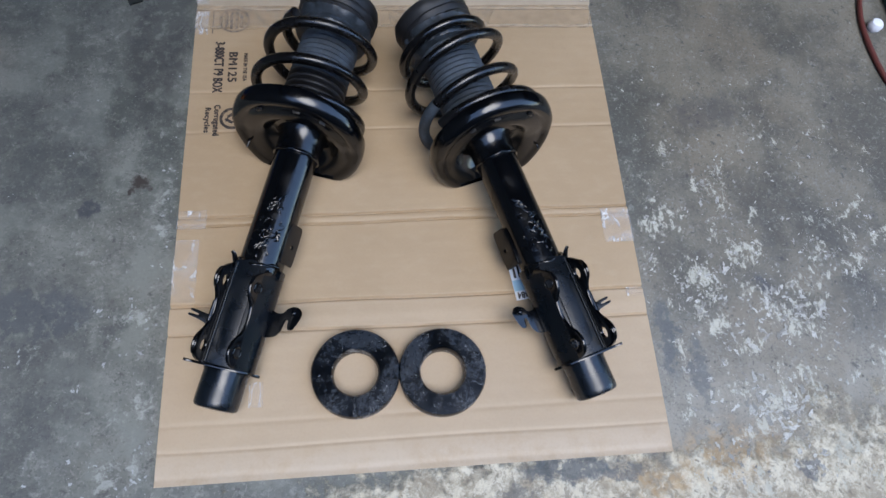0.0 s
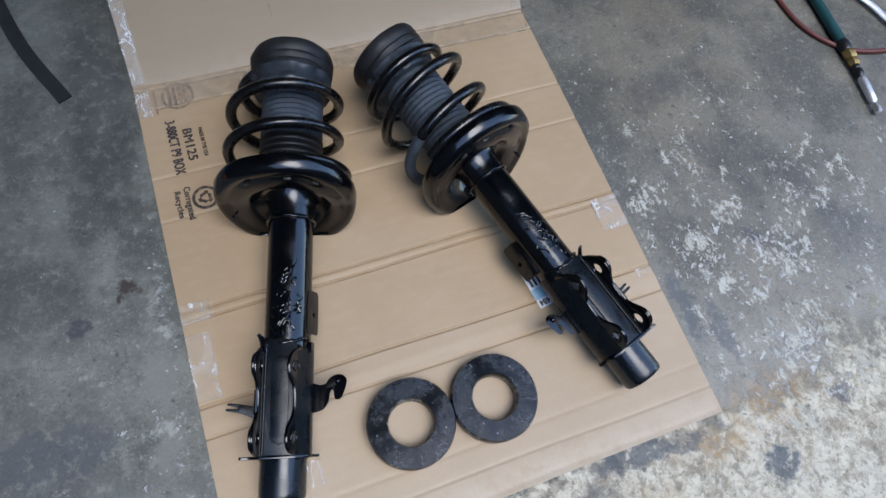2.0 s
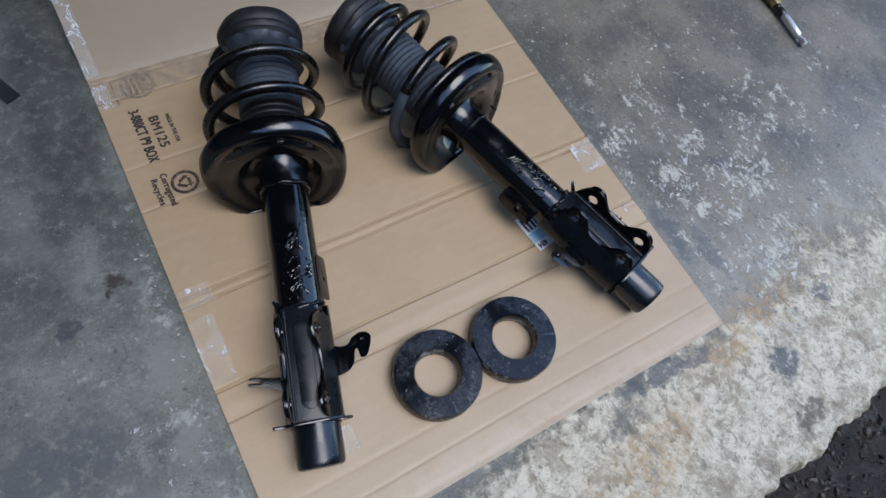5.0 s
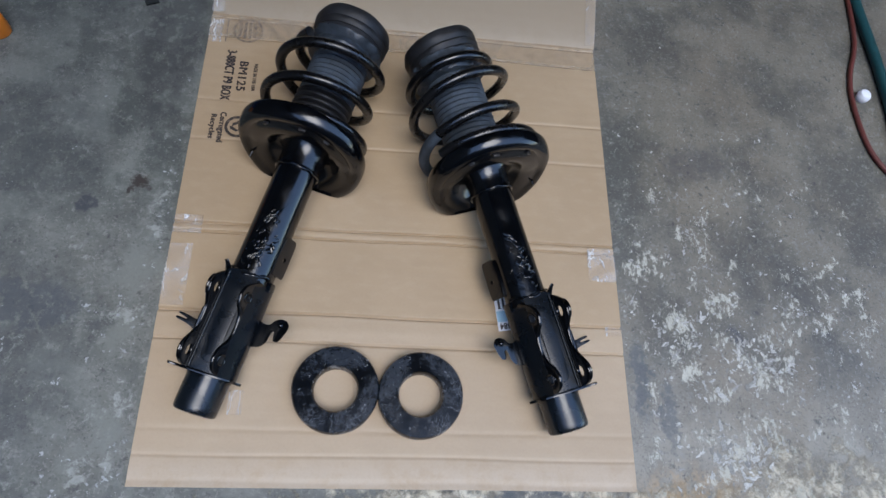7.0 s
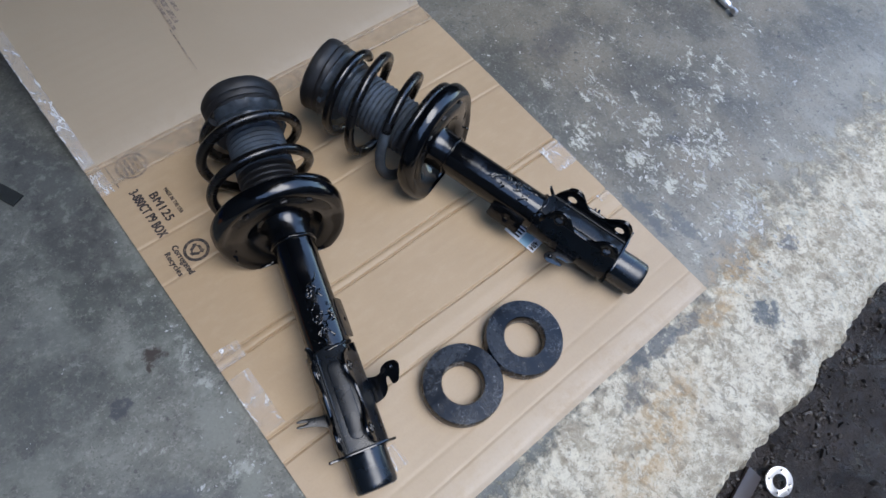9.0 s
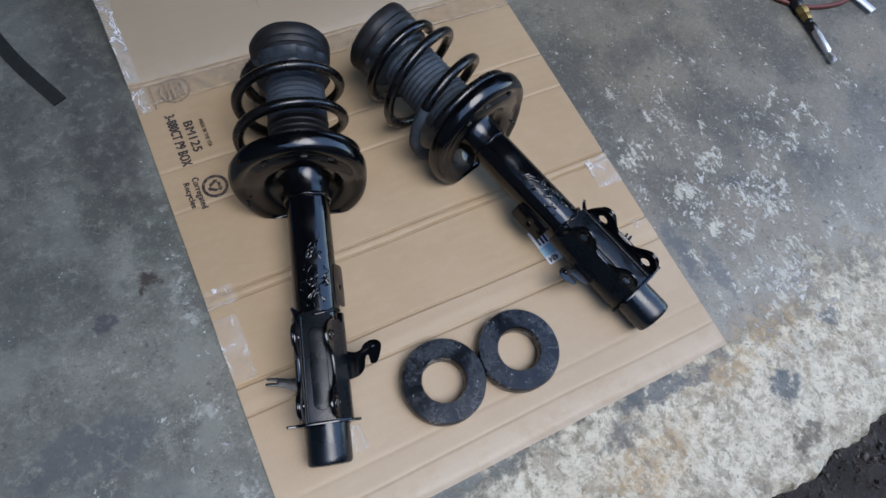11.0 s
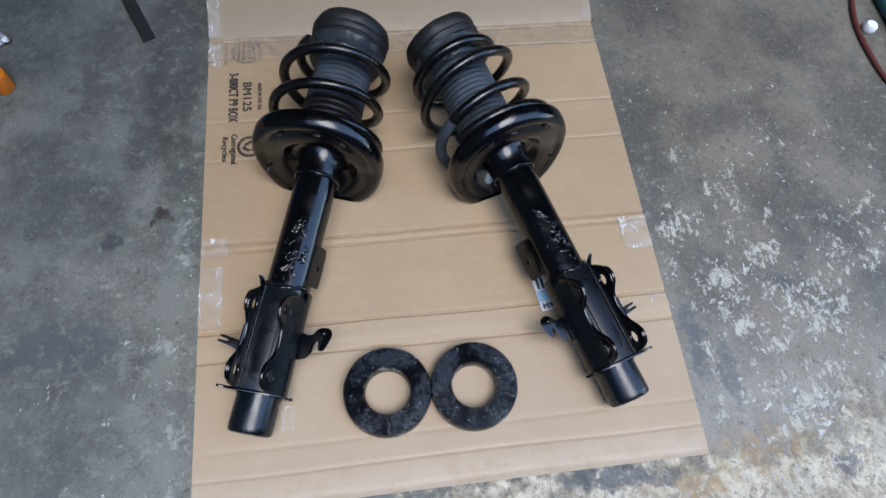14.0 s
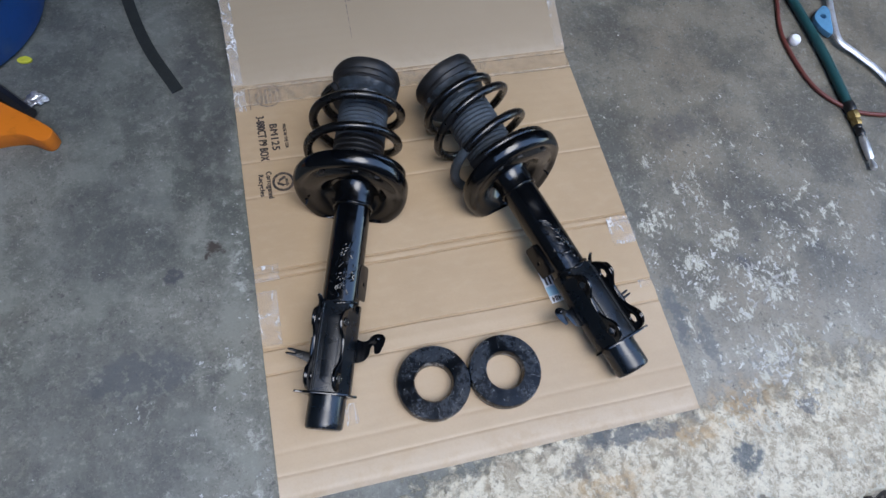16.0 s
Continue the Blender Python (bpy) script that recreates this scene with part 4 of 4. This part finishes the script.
# ---- the rubber spacer rings ----
def spacer(x, y, turn, seed):
    ob = part("spacer_ring", turned([(0.0256, 0.0012), (0.0264, 0), (0.0488, 0), (0.0500, 0.0014), (0.0503, 0.0180), (0.0489, 0.0208), (0.0271, 0.0208), (0.0256, 0.0185), (0.0256, 0.0012)], 80, lambda t, r: r * (1 + 0.006 * noise.noise((2 * math.cos(t), 2 * math.sin(t), seed)) + 0.002 * noise.noise((9 * math.cos(t), 9 * math.sin(t), seed)))), M_RING)
    ob.matrix_world = pose(x, y, 0.0008, 0, 0, turn)
    return tagged(ob, "flat black rubber spacer ring with scuffs, on cardboard", "spacer ring", "spacer rings")


spacer(-0.0722, 0.1076, 0, 1.0)
spacer(0.0274, 0.1040, 70, 5.0)


# ---- shipping label under a strut ----
label = thing("shipping_label", pose(0.137, 0.216, 0.0010, 0, 0, 8), "white and blue paper label with printed bars, on cardboard", "label")
part("paper", box(-0.014, -0.026, 0, 0.022, 0.026, 0.0003), M_PAPER, label, soft=False)
part("blue_field", box(-0.0135, -0.014, 0.0003, 0.021, 0.000, 0.0005), M_LABEL, label, soft=False)
for k in range(4):
    part("print_bar", box(-0.010 + 0.006 * k, 0.003, 0.0003, -0.007 + 0.006 * k, 0.022, 0.0005), M_INK, label, soft=False)
letters("484", 0.014, 0.008, -0.004, -0.020, 0.0005, M_INK, label, 180)


# ---- things on the floor ----
def hose_line():
    hose = thing("air_hose", pose(-0.004, -0.003, 0), "dark green air hose with brass fitting and steel nozzle, on concrete", "hose")
    z = FLOOR + 0.0085
    part("hose", tube(curve_points([(0.765, 1.25, z), (0.780, 1.0, z), (0.787, 0.80, z), (0.792, 0.68, z), (0.791, 0.565, z), (0.780, 0.442, z)], 40), 0.0085, 14), M_HOSE, hose)
    part("hose_collar", tube([(0.7815, 0.456, z), (0.781, 0.450, z), (0.780, 0.440, z), (0.7795, 0.436, z)], 0.0100, 14, lambda u: (0.9, 1.0, 1.0, 0.85)[round(u * 3)]), M_DARK, hose, "dark crimped hose collar")
    fit = part("fitting", tube([(0.7797, 0.438, z), (0.7795, 0.434, z), (0.779, 0.430, z), (0.7785, 0.422, z), (0.7780, 0.420, z)], 0.0098, 6, lambda u: (0.8, 1.0, 1.05, 1.0, 0.82)[round(u * 4)]), M_BRASS, hose, "tarnished brass hex fitting")
    part("hex_nut", tube([(0.7780, 0.421, z), (0.7775, 0.418, z), (0.7765, 0.410, z), (0.776, 0.407, z)], 0.0086, 6, lambda u: (0.85, 1.0, 1.0, 0.8)[round(u * 3)]), M_BRASS, fit)
    part("coupling", tube([(0.776, 0.409, z), (0.775, 0.403, z), (0.7745, 0.400, z), (0.774, 0.396, z), (0.773, 0.388, z), (0.7725, 0.384, z)], 0.0072, 14, lambda u: (0.8, 1.0, 0.8, 1.0, 1.0, 0.7)[round(u * 5)]), M_DARK, hose, "dark ribbed coupling")
    tip = part("nozzle", tube([(0.7725, 0.386, z), (0.7715, 0.379, z), (0.770, 0.370, z), (0.767, 0.354, z), (0.7645, 0.340, z), (0.764, 0.337, z)], 0.0064, 14, lambda u: (0.7, 1.0, 1.05, 1.0, 0.95, 0.6)[round(u * 5)]), M_STEEL, hose, "bright steel nozzle")
    part("nozzle_end", tube([(0.764, 0.338, z), (0.763, 0.331, z), (0.7625, 0.328, z), (0.761, 0.320, z), (0.7605, 0.318, z)], 0.0054, 14, lambda u: (0.6, 0.65, 1.0, 1.0, 0.6)[round(u * 4)]), M_STEEL, tip)


hose_line()
wire = part("red_tube", tube(curve_points([(0.755, 1.1, -0.001), (0.775, 0.9, -0.001), (0.765, 0.737, -0.001), (0.735, 0.649, -0.001), (0.726, 0.590, -0.001), (0.733, 0.508, -0.001), (0.762, 0.458, -0.001), (0.803, 0.430, -0.001), (0.871, 0.419, -0.001), (0.95, 0.44, -0.001), (1.07, 0.51, -0.001)], 70), 0.004, 10), M_WIRE)
tagged(wire, "thin red-brown rubber tube looping over concrete", "tube")
clamp = thing("lever_tool", pose(0, 0, 0), "bright steel lever tool with a blue clip, on concrete", "tool")
part("lever", tube(curve_points([(0.885, 0.84, 0.004), (0.872, 0.720, 0.006), (0.851, 0.660, 0.008), (0.832, 0.594, 0.008), (0.854, 0.560, 0.004), (0.880, 0.513, 0.003), (0.893, 0.458, 0.003), (0.91, 0.38, 0.003)], 40), 0.0070, 10, flat=0.4), M_STEEL, clamp)
part("clip", plate(rounded([(0.806, 0.628), (0.806, 0.655), (0.842, 0.680), (0.850, 0.660), (0.840, 0.634), (0.822, 0.600)], 3), 0.012, lambda x, y, z: Vector((x, y, 0.004 + z)), ((0.826, 0.650, 0.006),), 0.002), M_CLIP, clamp, "pale blue plastic clip")
ball = part("white_cap", turned([(0, 0), (0.009, 0), (0.011, 0.004), (0.011, 0.010), (0.008, 0.014), (0, 0.0155)], 24), M_PAPER)
ball.location = (0.746, 0.608, FLOOR)
tagged(ball, "small white plastic cap, on concrete", "cap")

strap_pts = curve_points([(-0.458, 1.05, 0), (-0.456, 0.95, 0), (-0.449, 0.870, 0), (-0.421, 0.762, 0), (-0.377, 0.660, 0)], 30)
tagged(part("rubber_strap", quad_strip([(p.x, p.y) for p in strap_pts], 0.019, FLOOR + 0.0003, 0.0028), M_WEB), "flat black rubber strap, on concrete", "strap")

jack = thing("floor_jack", pose(0, 0, 0), "worn orange steel jack frame end, on concrete", "jack")
part("frame_arm", plate(rounded([(-0.95, 0.79), (-0.75, 0.745), (-0.637, 0.664), (-0.575, 0.615), (-0.550, 0.592), (-0.555, 0.577), (-0.566, 0.571), (-0.595, 0.591), (-0.64, 0.591), (-0.80, 0.555), (-0.95, 0.555)], 3), 0.030, lambda x, y, z: Vector((x, y, FLOOR + 0.015 + z)), (), 0.004), M_ORANGE, jack)
part("side_bar", tube([(-0.95, 0.81, 0.012), (-0.645, 0.695, 0.010), (-0.593, 0.638, 0.008)], 0.012, 8), M_DARK, jack, "greasy dark side bar")
tub = part("blue_tub", turned([(0, 0), (0.17, 0), (0.185, 0.006), (0.192, 0.03), (0.196, 0.10), (0.200, 0.104), (0.193, 0.108), (0.186, 0.10), (0.178, 0.02), (0, 0.015)], 64), M_BLUE)
tub.location = (-0.765, 0.885, FLOOR)
tagged(tub, "blue plastic tub, on concrete", "tub")
tagged(part("yellow_scrap", plate(rounded([(-0.622, 0.760), (-0.608, 0.766), (-0.596, 0.757), (-0.602, 0.750), (-0.618, 0.752)], 2), 0.003, lambda x, y, z: Vector((x, y, FLOOR + 0.0017 + z))), M_YELLOW), "small yellow plastic scrap, on concrete", "scrap")


def crumple(x, y, size, material, name, label, category, seed):
    bm = bmesh.new()
    bmesh.ops.create_icosphere(bm, subdivisions=3, radius=size)
    for v in bm.verts:
        k = 1 + 0.55 * noise.noise(v.co * (1.6 / size) + Vector((seed, 0, 0))) + 0.3 * noise.noise(v.co * (4 / size))
        v.co = Vector((v.co.x * k, v.co.y * k * 0.8, v.co.z * k * 0.45))
    low = min(v.co.z for v in bm.verts)
    for v in bm.verts:
        v.co.z -= low
    ob = part(name, bm, material, soft=False)
    ob.location = (x, y, FLOOR)
    return tagged(ob, label, category)


crumple(-0.586, 0.670, 0.014, M_STEEL, "foil_scrap", "crumpled bright foil scrap, on concrete", "scrap", 2)

# ---- flecks of pale paint scraped over the slab ----
def flecks(name, label, material, spots, seed):
    """Thin ragged chips, thrown about the given places: x, y, spread along and across, turn, count, largest half-width."""
    r = random.Random(seed)
    verts, faces = [], []
    for cx, cy, sx, sy, turn, count, most in spots:
        c, q = math.cos(radians(turn)), math.sin(radians(turn))
        clump = None
        for _ in range(count):
            u, v = r.gauss(0, sx), r.gauss(0, sy)
            if clump and r.random() < 0.62:
                u, v = clump[0] + r.gauss(0, 0.0042), clump[1] + r.gauss(0, 0.0042)
            clump = (u, v)
            x, y = cx + u * c - v * q, cy + u * q + v * c
            if (-0.296 < x < 0.296 and y > -0.004) or y < threshold(x) + 0.02:
                continue
            size = 0.0003 + (0.70 * most - 0.0003) * r.random() ** 3.4
            lean, long = radians(r.gauss(75, 55)), r.uniform(1.0, 2.7)
            cl, sl = math.cos(lean), math.sin(lean)
            k = 7 if size < 0.0016 else 13
            base, z = len(verts), FLOOR + 0.0003 + 0.0003 * r.random()
            loop = []
            for i in range(k):
                a = 2 * math.pi * i / k
                p = size * r.uniform(0.25, 1.25)
                px, py = p * long * math.cos(a), p * math.sin(a)
                loop.append((x + px * cl - py * sl, y + px * sl + py * cl))
            verts += [(px, py, z) for px, py in loop] + [(px, py, FLOOR - 0.0005) for px, py in loop] + [(x, y, z)]
            faces += [(base + i, base + (i + 1) % k, base + 2 * k) for i in range(k)]
            faces += [(base + i, base + k + i, base + k + (i + 1) % k, base + (i + 1) % k) for i in range(k)]
    mesh = bpy.data.meshes.new(name)
    mesh.from_pydata(verts, [], faces)
    mesh.materials.append(material)
    return tagged(new(name, mesh), label, "paint flecks", kind="stuff")


flecks("paint_flecks", "scattered flecks of scraped pale paint on concrete", M_FLECK, (
    (0.52, 0.28, 0.12, 0.16, 0, 330, 0.0030), (0.40, 0.16, 0.05, 0.07, 0, 340, 0.0040), (0.42, 0.115, 0.003, 0.003, 0, 5, 0.0065),
    (0.43, 0.035, 0.030, 0.018, -30, 190, 0.0060), (0.49, 0.050, 0.040, 0.006, 25, 60, 0.0050), (0.375, 0.205, 0.022, 0.016, 50, 120, 0.0050),
    (0.50, 0.175, 0.030, 0.012, -40, 110, 0.0050), (0.455, 0.155, 0.020, 0.020, 10, 110, 0.0055), (0.545, 0.245, 0.040, 0.004, -55, 60, 0.0040),
    (0.60, 0.30, 0.030, 0.004, -40, 30, 0.0034), (0.437, 0.365, 0.004, 0.016, 10, 16, 0.0048), (0.402, 0.345, 0.004, 0.018, 8, 18, 0.0045),
    (0.470, 0.395, 0.002, 0.008, 8, 5, 0.0050), (0.365, 0.40, 0.010, 0.008, 0, 26, 0.0036), (0.35, 0.50, 0.04, 0.05, 0, 40, 0.0026),
    (0.40, -0.02, 0.05, 0.03, 0, 120, 0.0045), (0.31, 0.26, 0.012, 0.06, 0, 60, 0.0036), (0.60, 0.10, 0.08, 0.07, 0, 60, 0.0026), (0.45, 0.62, 0.10, 0.10, 0, 40, 0.0022)), 5)
flecks("dust_flecks", "few small pale grey flecks on concrete", M_DUST, (
    (-0.33, 0.18, 0.03, 0.03, 0, 70, 0.0030), (-0.34, 0.02, 0.05, 0.03, 0, 90, 0.0034), (-0.305, 0.33, 0.006, 0.07, 0, 60, 0.0024),
    (-0.45, 0.20, 0.12, 0.20, 0, 60, 0.0026), (-0.36, 0.50, 0.02, 0.02, 0, 8, 0.0034)), 8)

# ---- debris below the slab edge ----
rim = [(0.019 * math.cos(2 * math.pi * k / 40), 0.019 * math.sin(2 * math.pi * k / 40)) for k in range(40)]
holes = [(0.0, 0.0, 0.0098)] + [(0.0145 * math.cos(t), 0.0145 * math.sin(t), 0.0011) for t in (0.6, 2.17, 3.74, 5.31)]
wa = part("washer", plate(rim, 0.0026, lambda x, y, z: Vector((x, y, z + 0.0014)), holes, 0.0003), M_WASHER)
wa.matrix_world = pose(0.181, -0.233, ground_height(0.181, -0.233) + 0.008, 14, -8, 0)
tagged(wa, "bright zinc-plated flat washer with small holes, on dark earth", "washer")
sl = part("wood_slat", box(-0.052, -0.0105, 0, 0.046, 0.0105, 0.007, 0.002), M_WOOD)
sl.matrix_world = pose(0.120, -0.2135, -0.0375, 8, 3, 10)
tagged(sl, "weathered grey-brown slat scrap, on dark earth", "slat")


def rubble():
    r = random.Random(21)
    seed = bmesh.new()
    bmesh.ops.create_icosphere(seed, subdivisions=1, radius=1.0)
    seed.verts.ensure_lookup_table()
    shape = [v.co.copy() for v in seed.verts]
    sides = [[v.index for v in f.verts] for f in seed.faces]
    seed.free()
    verts, faces = [], []
    for k in range(3200):
        x = r.uniform(0.02, 1.0)
        y = threshold(x) - abs(r.gauss(0.012, 0.06))
        size = 0.0007 + 0.0042 * r.random() ** 6
        mat = Matrix.LocRotScale((x, y, ground_height(x, y) + size * 0.4), Euler((r.uniform(0, 6), r.uniform(0, 6), r.uniform(0, 6))), (size * r.uniform(0.5, 1.8), size, size * r.uniform(0.3, 0.8)))
        base = len(verts)
        verts += [mat @ p for p in shape]
        faces += [[base + i for i in f] for f in sides]
    mesh = bpy.data.meshes.new("gravel")
    mesh.from_pydata(verts, [], faces)
    mesh.materials.append(M_STONE)
    return tagged(new("gravel", mesh), "small stone chips and grit on dark earth", "gravel", kind="stuff")


rubble()
